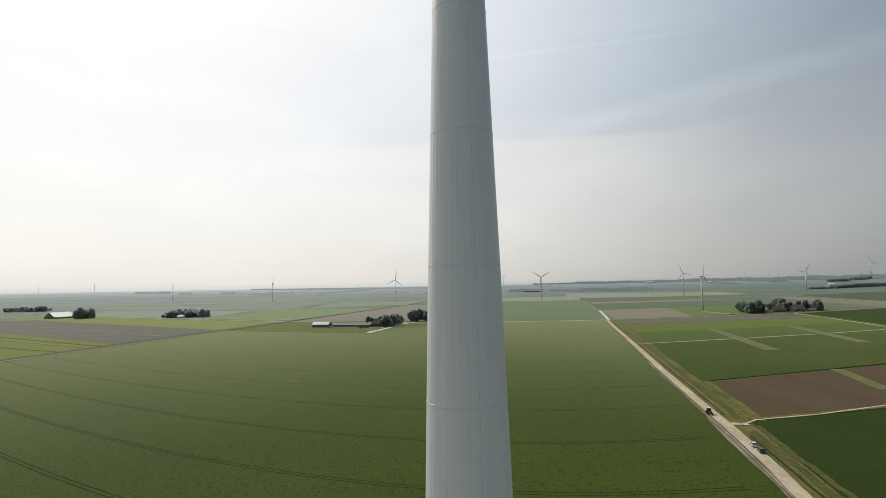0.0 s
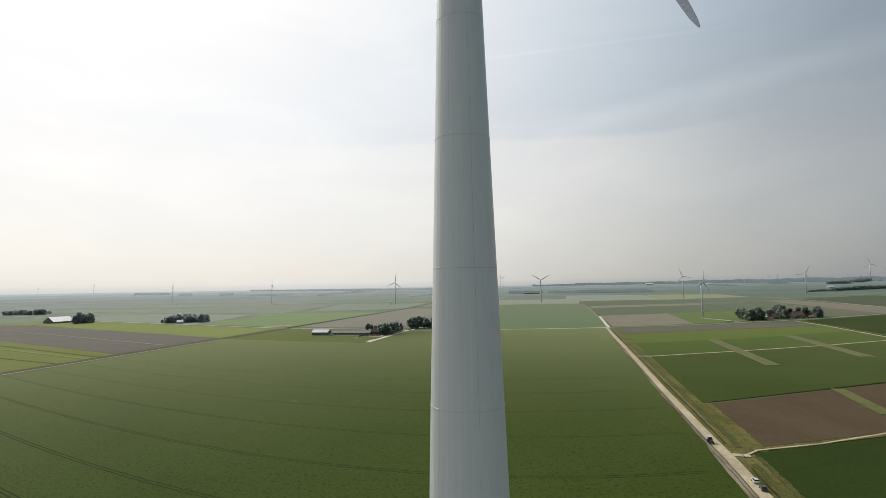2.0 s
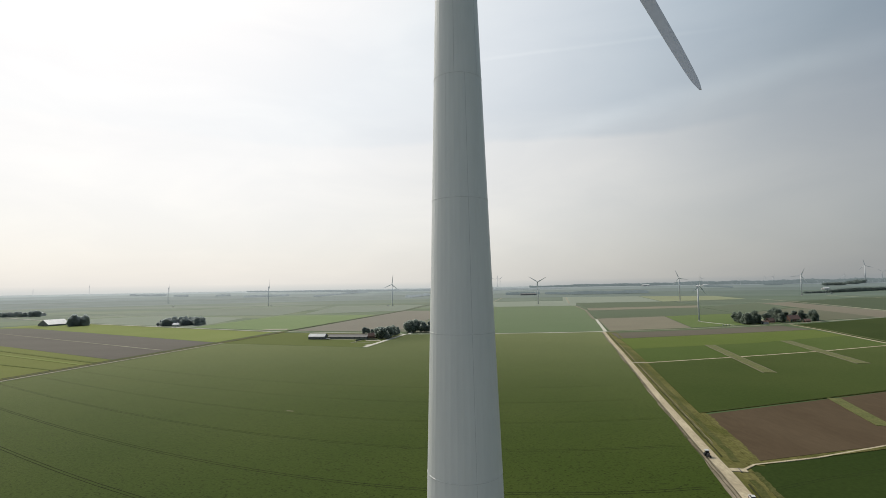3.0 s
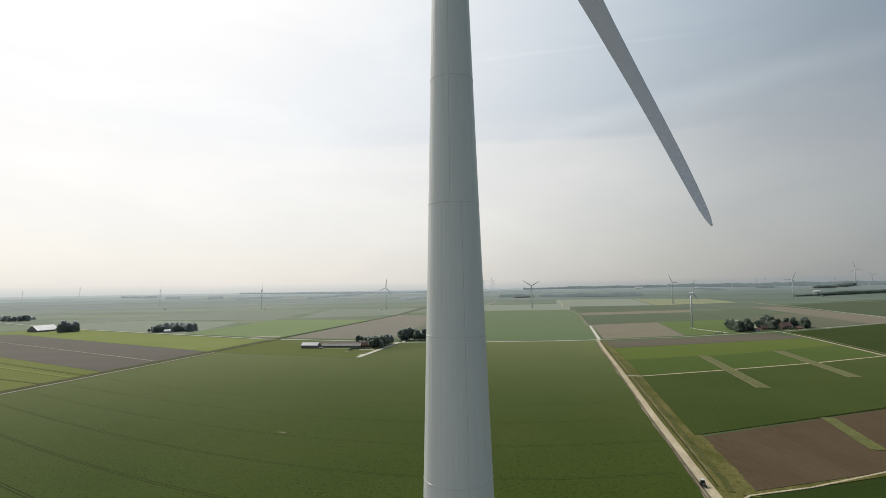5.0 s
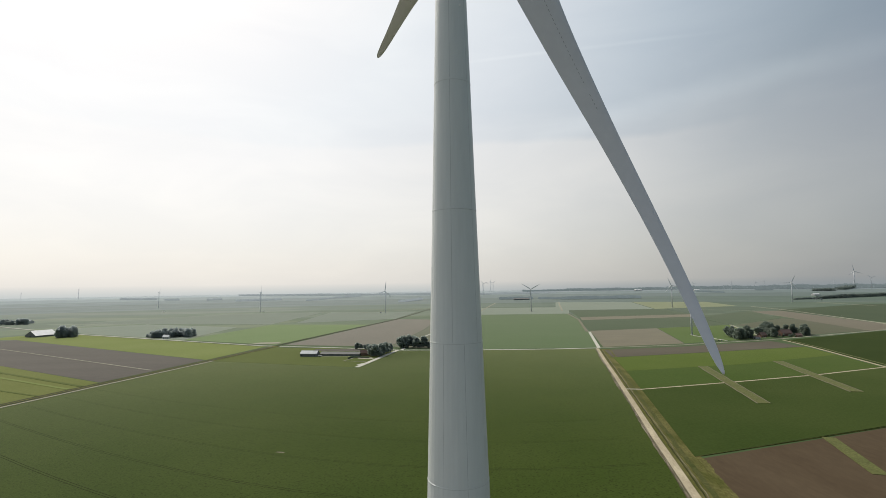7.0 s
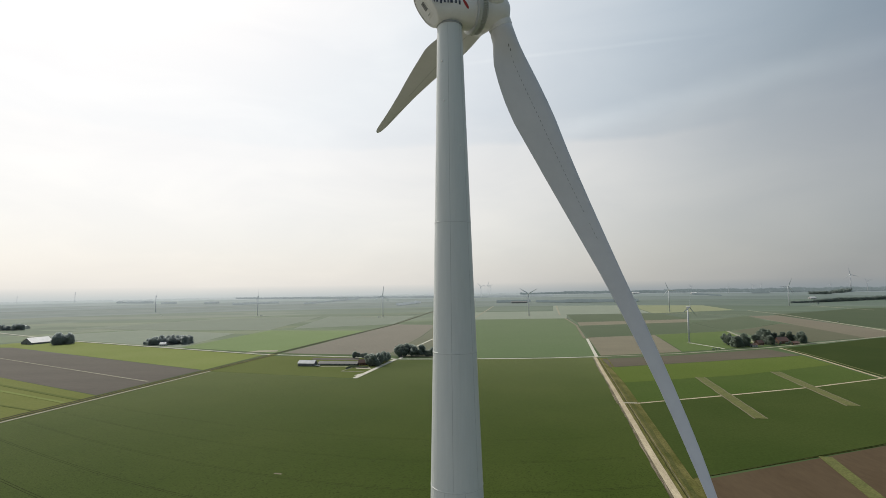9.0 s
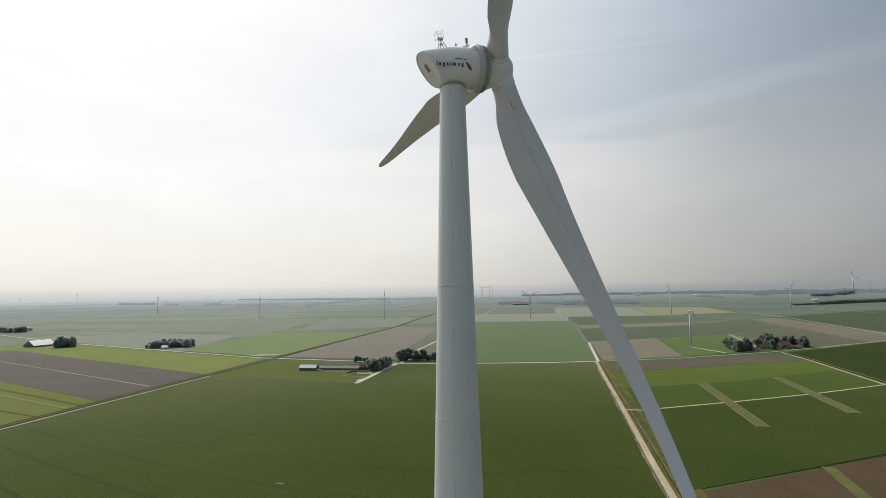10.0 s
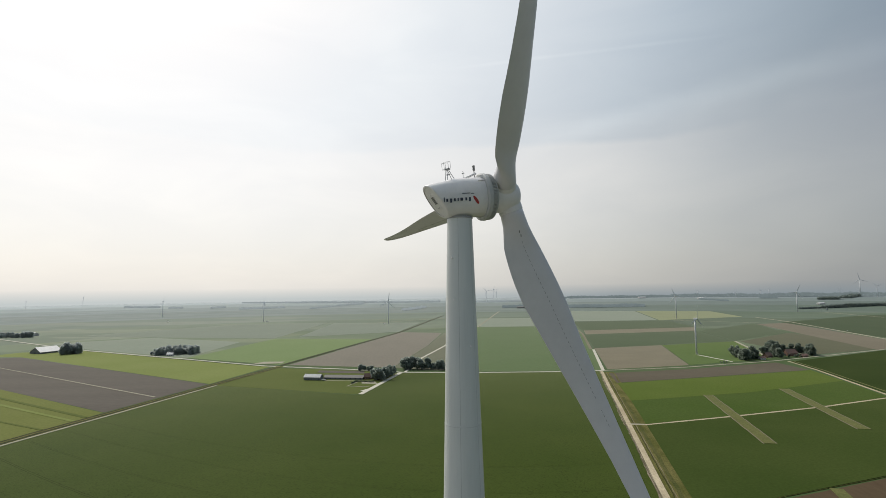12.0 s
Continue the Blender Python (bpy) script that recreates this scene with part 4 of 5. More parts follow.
for i in range(17):
    dz = -0.38 + 0.76 * i / 16
    mid = -0.62 * dz
    half = 0.17 * math.sqrt(max(1 - (dz / 0.385) ** 2, 0.0)) + 0.004
    s = (-0.50 + dz) / 1.88
    ang = math.degrees(math.asin(math.copysign(abs(s) ** (1 / 0.86), s)))
    rows.append([bm.verts.new(on_shell(0.92 + mid + q * half, ang, 0.014)) for q in (-1, 0, 1)])
for a, b in zip(rows, rows[1:]):
    for k in range(2):
        bm.faces.new((a[k], a[k + 1], b[k + 1], b[k]))
part("marking_lobe", bm, M["mark_red"], nacelle, "red leaf-shaped marking")
part("marking_stroke", shell_bar(-0.42, 0.36, 0.10, 0.17, -0.6), M["mark_blue"], nacelle, "thin dark marking stroke")
part("marking_stroke", shell_bar(0.44, 0.78, 0.07, 0.14, -0.6), M["mark_blue"], nacelle, "thin dark marking stroke")
# lattice mast with a wire cage
bars = bmesh.new()
x0 = -0.95
for sx in (-0.30, 0.30):
    for sy in (-0.25, 0.25):
        tube(bars, (x0 + sx * 1.2 + 0.2, sy * 1.2, 1.70), (x0 + sx * 0.25, sy * 0.5, 2.72), 0.032)
box(bars, 0.34, 0.34, 0.05, Matrix.Translation((x0 + 0.05, 0, 2.25)))
box(bars, 0.5, 0.36, 0.10, Matrix.Translation((x0, 0, 2.76)))
mast = part("instrument_mast", bars, M["steel"], nacelle, "steel lattice instrument mast")
cage = bmesh.new()
for sy in (-0.28, 0.28):
    for a, b in (((-0.36, 2.75), (-0.42, 3.35)), ((0.28, 2.85), (0.24, 3.48)), ((-0.42, 3.35), (0.24, 3.48)), ((-0.36, 2.75), (0.28, 2.85))):
        tube(cage, (x0 + a[0], sy, a[1]), (x0 + b[0], sy, b[1]), 0.014)
for sx, z in ((-0.42, 3.35), (0.24, 3.48), (-0.36, 2.75), (0.28, 2.85)):
    tube(cage, (x0 + sx, -0.28, z), (x0 + sx, 0.28, z), 0.014)
for sx in (-0.15, 0.15):
    tube(cage, (x0 + sx, 0, 2.8), (x0 + sx, 0, 3.3), 0.022)
part("lightning_cage", cage, M["steel"], mast, "thin square wire cage")
cups = bmesh.new()
tube(cups, (1.85, 0.1, 1.8), (1.85, 0.1, 2.6), 0.045)
lathe(cups, [(0.02, 2.75), (0.10, 2.8), (0.13, 2.95), (0.10, 3.1), (0.13, 3.15), (0.13, 3.3), (0.02, 3.34)], 16, Matrix.Translation((1.85, 0.1, -0.2)))
part("beacon_lamp", cups, M["vane"], nacelle, "grey obstruction beacon on a post")
small = bmesh.new()
tube(small, (0.72, 0.2, 1.8), (0.72, 0.2, 2.35), 0.025)
lathe(small, [(0.02, 2.5), (0.16, 2.55), (0.16, 2.62), (0.05, 2.7), (0.05, 2.8)], 16, Matrix.Translation((0.72, 0.2, -0.2)) @ Matrix.Diagonal((0.8, 0.8, 1, 1)))
part("wind_sensor", small, M["steel"], nacelle, "small wind sensor on a post")
hose = bmesh.new()
tube(hose, (0.75, 0, 1.86), (1.9, -0.2, 2.28), 0.10, 12)
part("cable_duct", hose, M["nacelle"], nacelle, "sloping white cable duct", smooth=True)
part("step_bar", tube(bmesh.new(), (1.45, -1.42, 1.36), (2.2, -1.42, 1.40), 0.06, 10), M["nacelle"], nacelle, "white grab bar")

# ---- other wind turbines over the land ----
def far_turbine(x, y, height, radius, heading, phase, paint="far_white"):
    base = land_height(math.hypot(x, y))
    ob = thing("wind_turbine", "slim white three-bladed wind turbine standing in far fields" if paint == "far_white" else "dull grey three-bladed wind turbine far off in haze",
               "wind turbine", "wind turbines over the land", pose(x, y, base, 0, 0, heading))
    # all but the white ones are thinned to look fainter, as through haze
    k = height / (80 if paint == "far_white" else 115)
    part("tower", lathe(bmesh.new(), [(2.1 * k, 0), (1.75 * k, height * 0.5), (1.3 * k, height - 1.5 * k)], 16), M[paint], ob, smooth=True)
    part("foundation_plinth", lathe(bmesh.new(), [(4.2 * k, -0.2), (4.2 * k, 0.5), (3.0 * k, 0.7)], 16), M["concrete"], ob)
    bm = box(bmesh.new(), 3.0 * k, 8.0 * k, 3.2 * k, Matrix.Translation((0, -0.5 * k, height)), 0.7 * k)
    part("nacelle", bm, M[paint], ob, smooth=True)
    m = Matrix.Translation((0, -4.4 * k, height)) @ Matrix.Rotation(math.pi / 2, 4, "X")
    part("hub", lathe(bmesh.new(), [(1.4 * k, 0), (1.4 * k, 1.4 * k), (0.9 * k, 2.4 * k), (0.05, 2.9 * k)], 16, m), M[paint], ob, smooth=True)
    for j in range(3):
        bm = bmesh.new()
        rows = []
        for f, chord, th in ((0.02, 0.055, 0.05), (0.08, 0.06, 0.05), (0.2, 0.095, 0.035), (0.5, 0.065, 0.02), (0.8, 0.042, 0.012), (0.97, 0.022, 0.006), (1.0, 0.008, 0.004)):
            c, t, z = chord * radius, th * radius, f * radius
            rows.append([bm.verts.new((dx * c, dy * t, z)) for dx, dy in ((-0.35, 0), (0.0, 0.5), (0.35, 0.35), (0.65, 0), (0.35, -0.35), (0.0, -0.5))])
        for a, b in zip(rows, rows[1:]):
            for i in range(6):
                bm.faces.new((a[i], a[(i + 1) % 6], b[(i + 1) % 6], b[i]))
        bm.faces.new(rows[0])
        bm.faces.new(rows[-1])
        at = Matrix.Translation((0, -5.3 * k, height)) @ Matrix.Rotation(radians(phase + 120 * j), 4, "Y") @ Matrix.Rotation(radians(12), 4, "Z")
        part("blade", bm, M[paint], ob, at=at)
    return ob


far_turbine(485, 1032, 72, 27, 35, 8)
far_turbine(315, 2110, 92, 43, -20, 62)
far_turbine(970, 2290, 99, 38, -35, -20)
far_turbine(1790, 2740, 105, 45, -30, 25)
far_turbine(-300, 2160, 92, 42, -15, 8, "far_hazy")
far_turbine(-950, 2450, 92, 38, 104, 0, "far_hazy")
far_turbine(-1800, 3050, 95, 36, 113, 30, "far_hazy")
far_turbine(-2780, 3700, 66, 28, 116, 60, "far_hazy")
far_turbine(-3020, 3475, 48, 20, 120, 55, "far_hazy")
far_turbine(235, 4250, 92, 40, -20, 75, "far_hazy")
far_turbine(315, 4560, 84, 36, -25, 15, "far_hazy")
far_turbine(345, 4640, 78, 34, -25, 50, "far_hazy")
far_turbine(2830, 3670, 118, 48, -35, -10)
for x, y, h, r, p in ((1944, 4200, 48, 22, 80), (2130, 3980, 46, 20, 10), (2340, 4020, 48, 20, 85), (2386, 3990, 52, 20, 30), (2890, 3600, 72, 30, 70), (2750, 3760, 50, 20, 0), (2800, 3640, 50, 20, 40)):
    far_turbine(x, y, h, r, -30, p)


def kiosk(x, y, turn):
    """A transformer house beside a turbine."""
    ob = thing("transformer_kiosk", "small white transformer kiosk beside a turbine", "kiosk", at=pose(x, y, 0, 0, 0, turn))
    part("body", box(bmesh.new(), 7.0, 4.0, 3.2, Matrix.Translation((0, 0, 1.6)), 0.08), M["roof_white"], ob)
    part("roof_slab", box(bmesh.new(), 7.6, 4.6, 0.3, Matrix.Translation((0, 0, 3.33)), 0.06), M["roof_white"], ob)
    for d in (-1.6, 1.6):
        part("door", box(bmesh.new(), 1.6, 0.1, 2.4, Matrix.Translation((d, -2.04, 1.3)), 0.02), M["far_white"], ob)


for place in ((-1484, 2553, 10), (-930, 2440, 20), (-318, 2150, -15)):
    kiosk(*place)

# ---- trees ----
def crown_mesh(name, height, width, seed, leaf_paint, leaves=1500, leaf=0.95):
    """A full crown down to the ground layer: overlapping lobes, each a rough core under many leaf clumps."""
    rng = np.random.default_rng(seed)
    lobes = [(0.0, 0.0, height * 0.80, width * 0.24), (0.0, 0.0, height * 0.45, width * 0.34)]
    for i in range(int(rng.integers(11, 15))):
        z = height * rng.uniform(0.14, 0.84)
        wide = math.sin(math.pi * min(max(0.22 + 0.70 * z / height, 0), 1)) ** 0.6
        reach = width * 0.36 * wide * rng.uniform(0.45, 1.0)
        a = rng.uniform(0, 2 * math.pi)
        lobes.append((reach * math.cos(a), reach * math.sin(a), z, width * rng.uniform(0.15, 0.23)))
    verts, faces = [], []
    for lx, ly, lz, lr in lobes:
        k = len(verts)
        verts.append((lx, ly, lz - lr * 0.75))
        for j in range(3):
            for i in range(7):
                e = (-0.45, 0.15, 0.62)[j]
                r = lr * 0.85 * math.sqrt(1 - e * e) * rng.uniform(0.8, 1.1)
                a = 2 * math.pi * (i + 0.5 * j) / 7
                verts.append((lx + r * math.cos(a), ly + r * math.sin(a), lz + e * lr * 0.9))
        verts.append((lx, ly, lz + lr * 0.85))
        for i in range(7):
            n = (i + 1) % 7
            faces.append((k, k + 1 + n, k + 1 + i))
            for j in (0, 1):
                faces.append((k + 1 + 7 * j + i, k + 1 + 7 * j + n, k + 8 + 7 * j + n, k + 8 + 7 * j + i))
            faces.append((k + 15 + i, k + 15 + n, k + 22))
    size = np.array([l[3] ** 2 for l in lobes])
    pick = rng.choice(len(lobes), leaves, p=size / size.sum())
    for i in range(leaves):
        lx, ly, lz, lr = lobes[pick[i]]
        d = rng.normal(size=3)
        d /= np.linalg.norm(d)
        p = np.array((lx, ly, lz)) + d * lr * rng.uniform(0.78, 1.06)
        a, b = rng.normal(size=3), rng.normal(size=3)
        a -= d * (a @ d) * 0.6
        a /= np.linalg.norm(a)
        b -= a * (a @ b)
        b /= np.linalg.norm(b)
        s = leaf * rng.uniform(0.6, 1.3)
        c = np.cross(a, b)
        k = len(verts)
        verts += [tuple(p + a * s), tuple(p + b * s * 0.8 + c * s * 0.3), tuple(p - a * s * 0.9), tuple(p - b * s * 0.8 + c * s * 0.25)]
        faces.append((k, k + 1, k + 2, k + 3))
    me = bpy.data.meshes.new(name)
    me.from_pydata(verts, [], faces)
    me.materials.append(M[leaf_paint])
    return me


def tree(x, y, height, width, seed, leaf_paint="leaf"):
    rng = np.random.default_rng(seed)
    ob = thing("tree", "leafy dark green broad-leaved farm tree", "tree", "farm trees", pose(x, y, 0, 0, 0, float(rng.uniform(0, 360))))
    bm = lathe(bmesh.new(), [(0.55, -0.1), (0.42, height * 0.12), (0.34, height * 0.35), (0.2, height * 0.6), (0.06, height * 0.85)], 10)
    part("trunk", bm, M["bark"], ob)
    for i in range(4):
        a = 2 * math.pi * i / 4 + float(rng.uniform(-0.4, 0.4))
        z = height * float(rng.uniform(0.22, 0.42))
        tip = (width * 0.32 * math.cos(a), width * 0.32 * math.sin(a), z + height * 0.25)
        part("limb", tube(bmesh.new(), (0, 0, z), tip, 0.2, 7, 0.05), M["bark"], ob)
    crown = new("crown", crown_mesh("crown", height, width, seed, leaf_paint))
    crown.parent = ob
    return ob


TREES = [tree(-70, 862, 19, 17, 11), tree(-92, 866, 21, 20, 12), tree(-126, 757, 18, 18, 13)]
DEEP_TREES = [tree(552, 950, 25, 22, 14, "leaf_dark"), tree(532, 935, 22, 20, 15, "leaf_dark"), tree(694, 1003, 21, 22, 16, "leaf_dark")]
HAZY_TREES = [tree(-926, 1158, 21, 20, 17, "leaf_hazy"), tree(-612, 1125, 20, 19, 18, "leaf_hazy"), tree(-1475, 1668, 20, 22, 19, "leaf_hazy")]
spots = random.Random(5)


def grove(count, x0, y0, x1, y1, deep, size, source=TREES):
    """Trees in a loose row from one place to another."""
    for i in range(count):
        f = (i + spots.uniform(0.1, 0.9)) / count
        src = source[spots.randrange(len(source))]
        x, y = x0 + (x1 - x0) * f + spots.uniform(-2, 2), y0 + (y1 - y0) * f + spots.uniform(0, deep)
        s = size * spots.uniform(0.75, 1.15)
        m = pose(x, y, 0, 0, 0, spots.uniform(0, 360))
        made = copy_thing(src, m)
        made.scale = (s, s, s * spots.uniform(0.82, 1.28))


grove(6, -134, 752, -114, 752, 14, 0.8)
grove(5, -120, 772, -106, 812, 4, 0.8)
grove(4, -174, 850, -150, 848, 6, 0.5)
grove(5, -104, 864, -76, 862, 10, 1.05)
grove(4, -72, 860, -50, 857, 8, 0.8)
grove(4, -46, 856, -24, 854, 6, 0.72)
grove(15, 528, 918, 546, 1000, 14, 0.72, DEEP_TREES)
grove(5, 556, 945, 576, 985, 8, 0.7, DEEP_TREES)
grove(6, 606, 955, 624, 1010, 8, 0.78, DEEP_TREES)
grove(8, 612, 1015, 655, 1050, 15, 0.82, DEEP_TREES)
grove(8, 655, 1048, 704, 1030, 15, 0.75, DEEP_TREES)
grove(6, 690, 985, 704, 1020, 6, 0.68, DEEP_TREES)
grove(5, 632, 968, 668, 975, 4, 0.28, DEEP_TREES)
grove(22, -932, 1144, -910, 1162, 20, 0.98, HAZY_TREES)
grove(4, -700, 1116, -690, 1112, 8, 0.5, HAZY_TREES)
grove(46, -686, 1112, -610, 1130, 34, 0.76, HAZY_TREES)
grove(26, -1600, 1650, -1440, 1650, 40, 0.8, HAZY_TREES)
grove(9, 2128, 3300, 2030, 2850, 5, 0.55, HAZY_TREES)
for x, y in ((470, 905), (482, 908), (476, 906)):
    copy_thing(TREES[2], pose(x, y, 0, 0, 0, 40 * x)).scale = (0.16, 0.16, 0.16)

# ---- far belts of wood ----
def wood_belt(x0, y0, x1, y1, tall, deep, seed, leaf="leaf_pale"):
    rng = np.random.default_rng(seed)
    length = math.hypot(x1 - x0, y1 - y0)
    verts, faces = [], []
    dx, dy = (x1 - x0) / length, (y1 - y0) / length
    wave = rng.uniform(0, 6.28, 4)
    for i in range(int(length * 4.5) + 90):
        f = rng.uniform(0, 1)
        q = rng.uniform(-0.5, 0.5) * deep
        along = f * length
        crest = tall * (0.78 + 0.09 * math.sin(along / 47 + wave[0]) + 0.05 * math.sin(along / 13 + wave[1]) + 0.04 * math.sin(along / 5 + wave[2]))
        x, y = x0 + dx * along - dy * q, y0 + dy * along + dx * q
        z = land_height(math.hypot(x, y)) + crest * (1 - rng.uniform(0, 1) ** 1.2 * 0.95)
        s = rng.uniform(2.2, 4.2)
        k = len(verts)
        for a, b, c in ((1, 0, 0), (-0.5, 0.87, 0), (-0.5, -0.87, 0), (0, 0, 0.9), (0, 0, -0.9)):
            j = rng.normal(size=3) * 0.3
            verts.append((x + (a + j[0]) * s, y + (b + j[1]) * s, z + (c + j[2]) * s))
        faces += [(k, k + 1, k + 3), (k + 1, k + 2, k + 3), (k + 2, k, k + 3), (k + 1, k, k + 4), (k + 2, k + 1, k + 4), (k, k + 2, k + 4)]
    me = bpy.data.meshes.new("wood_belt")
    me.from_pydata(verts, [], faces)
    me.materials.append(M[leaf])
    # the farthest belts glow by emission in place of haze
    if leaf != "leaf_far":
        return tagged(new("backdrop", me), "belt of woodland near the horizon, glowing to imitate haze", "woodland", kind="structure")
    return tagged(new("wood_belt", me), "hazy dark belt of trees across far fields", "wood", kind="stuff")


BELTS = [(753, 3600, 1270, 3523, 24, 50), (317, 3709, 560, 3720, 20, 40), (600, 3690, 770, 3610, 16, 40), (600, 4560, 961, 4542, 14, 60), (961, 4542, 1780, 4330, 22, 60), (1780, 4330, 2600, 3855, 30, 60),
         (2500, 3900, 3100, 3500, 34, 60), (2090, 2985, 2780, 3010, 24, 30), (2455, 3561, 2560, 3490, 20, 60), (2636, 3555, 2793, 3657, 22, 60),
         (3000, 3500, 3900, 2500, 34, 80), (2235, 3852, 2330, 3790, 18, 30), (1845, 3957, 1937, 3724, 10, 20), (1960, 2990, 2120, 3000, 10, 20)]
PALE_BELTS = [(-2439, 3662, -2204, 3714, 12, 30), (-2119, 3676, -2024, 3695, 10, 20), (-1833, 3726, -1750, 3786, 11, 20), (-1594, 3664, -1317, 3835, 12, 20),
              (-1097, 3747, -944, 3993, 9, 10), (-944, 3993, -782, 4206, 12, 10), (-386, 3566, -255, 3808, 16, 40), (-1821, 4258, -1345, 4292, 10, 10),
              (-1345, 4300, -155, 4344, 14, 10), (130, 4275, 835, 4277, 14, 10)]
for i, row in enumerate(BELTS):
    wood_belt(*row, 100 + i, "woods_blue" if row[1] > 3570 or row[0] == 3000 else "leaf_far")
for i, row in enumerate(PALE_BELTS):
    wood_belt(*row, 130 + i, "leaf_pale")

# ---- farm buildings ----
def gabled(name, label, category, x, y, turn, length, width, eaves, ridge, wall, roof, windows=3, door=True):
    """A gabled building along its own x axis, with real eaves, openings and roof planes."""
    ob = thing(name, label, category, at=pose(x, y, land_height(math.hypot(x, y)), 0, 0, turn))
    t = 0.3
    for s in (-1, 1):
        part("wall", box(bmesh.new(), length, t, eaves, Matrix.Translation((0, s * (width - t) / 2, eaves / 2))), M[wall], ob)
    for s in (-1, 1):
        bm = bmesh.new()
        xs = (s * (length / 2 - t), s * length / 2)
        outline = [(-width / 2 + t, 0), (width / 2 - t, 0), (width / 2 - t, eaves), (0, ridge - 0.1), (-width / 2 + t, eaves)]
        a = [bm.verts.new((xs[0], q, z)) for q, z in outline]
        b = [bm.verts.new((xs[1], q, z)) for q, z in outline]
        bm.faces.new(a)
        bm.faces.new(b[::-1])
        for i in range(5):
            bm.faces.new((a[i], b[i], b[(i + 1) % 5], a[(i + 1) % 5]))
        part("gable_wall", bm, M[wall], ob)
    slope = math.atan2(ridge - eaves, width / 2)
    span = math.hypot(width / 2, ridge - eaves) + 0.6
    for s in (-1, 1):
        m = Matrix.Translation((0, s * (width / 4 + 0.15), (eaves + ridge) / 2 + 0.05)) @ Matrix.Rotation(-s * slope, 4, "X")
        part("roof_plane", box(bmesh.new(), length + 1.0, span, 0.22, m, 0.04), M[roof], ob)
    part("ridge_cap", tube(bmesh.new(), (-length / 2 - 0.5, 0, ridge + 0.12), (length / 2 + 0.5, 0, ridge + 0.12), 0.18, 8), M[roof], ob)
    for i in range(windows):
        wx = -length / 2 + length * (i + 0.5) / windows
        pane = part("window", box(bmesh.new(), 1.3, 0.08, 1.2, Matrix.Translation((wx, -width / 2 - 0.03, min(1.7, eaves * 0.55)))), M["glass"], ob)
        for dx in (-0.7, 0.7):
            part("window_frame", box(bmesh.new(), 0.1, 0.1, 1.35, Matrix.Translation((wx + dx, -width / 2 - 0.05, min(1.7, eaves * 0.55)))), M["wall_white"], pane)
    if door:
        part("door", box(bmesh.new(), 0.1, min(4, width * 0.35), min(eaves * 0.8, 3.8), Matrix.Translation((-length / 2 - 0.04, 0, min(eaves * 0.8, 3.8) / 2))), M["dark"], ob)
    return ob


gabled("barn", "large barn with pale corrugated roof beside trees", "barn", -1007, 1192, 70, 48, 40, 4, 15, "wall_grey", "roof_white", 6)
gabled("shed", "long low grey farm shed in grass", "shed", -230, 768, -8, 27, 13, 4.5, 8.5, "wall_grey", "roof_blue", 5)
gabled("shed", "very long low dark farm shed", "shed", -182, 774, -7, 64, 15, 2.8, 5.6, "wall_grey", "roof_grey", 8)
gabled("farmhouse", "brick farmhouse with red tiled roof among trees", "house", -143, 770, 20, 14, 9, 4, 8.5, "wall_brick", "roof_red", 3)
gabled("shed", "small pale-walled shed beside farm trees", "shed", 566, 944, 10, 10, 7, 3.5, 6, "wall_white", "roof_red", 2)
gabled("shed", "grey-roofed shed between farm trees", "shed", 586, 1000, 60, 16, 9, 4, 7.5, "wall_white", "roof_grey", 2)
gabled("farmhouse", "brick farmhouse with red tiled roof among trees", "house", 592, 972, 25, 15, 10, 4, 9, "wall_brick", "roof_red", 4)
gabled("farmhouse", "large farmhouse with red tiled roof among trees", "house", 650, 996, 15, 24, 14, 5, 12, "wall_brick", "roof_red", 4)
gabled("shed", "low brick outbuilding with red roof", "shed", 662, 974, 15, 13, 8, 3, 6, "wall_brick", "roof_red", 3)
gabled("house", "white house half hidden by trees", "house", -646, 1098, 5, 13, 9, 4, 7.5, "wall_white", "roof_white", 3)
gabled("shed", "white-walled shed beside trees", "shed", -44, 874, 0, 16, 9, 4, 6.5, "wall_white", "roof_white", 3)
gabled("barn", "white-roofed barn at a hamlet among trees", "barn", -1500, 1738, -20, 34, 20, 6, 12, "wall_white", "roof_white", 4)
gabled("shed", "pale low shed far off in fields", "shed", 470, 3640, 0, 110, 30, 7, 12, "wall_grey", "roof_grey", 6)
gabled("barn", "pale roofed barn far off beside woods", "barn", 2250, 3230, 10, 40, 22, 7, 13, "wall_white", "roof_white", 4)
gabled("shed", "long pale shed far off before woods", "shed", 1520, 4279, 8, 60, 22, 7, 12, "wall_white", "roof_white", 4)
gabled("shed", "pale low shed far off in fields", "shed", 1876, 4009, 12, 45, 20, 7, 11, "wall_white", "roof_white", 4)


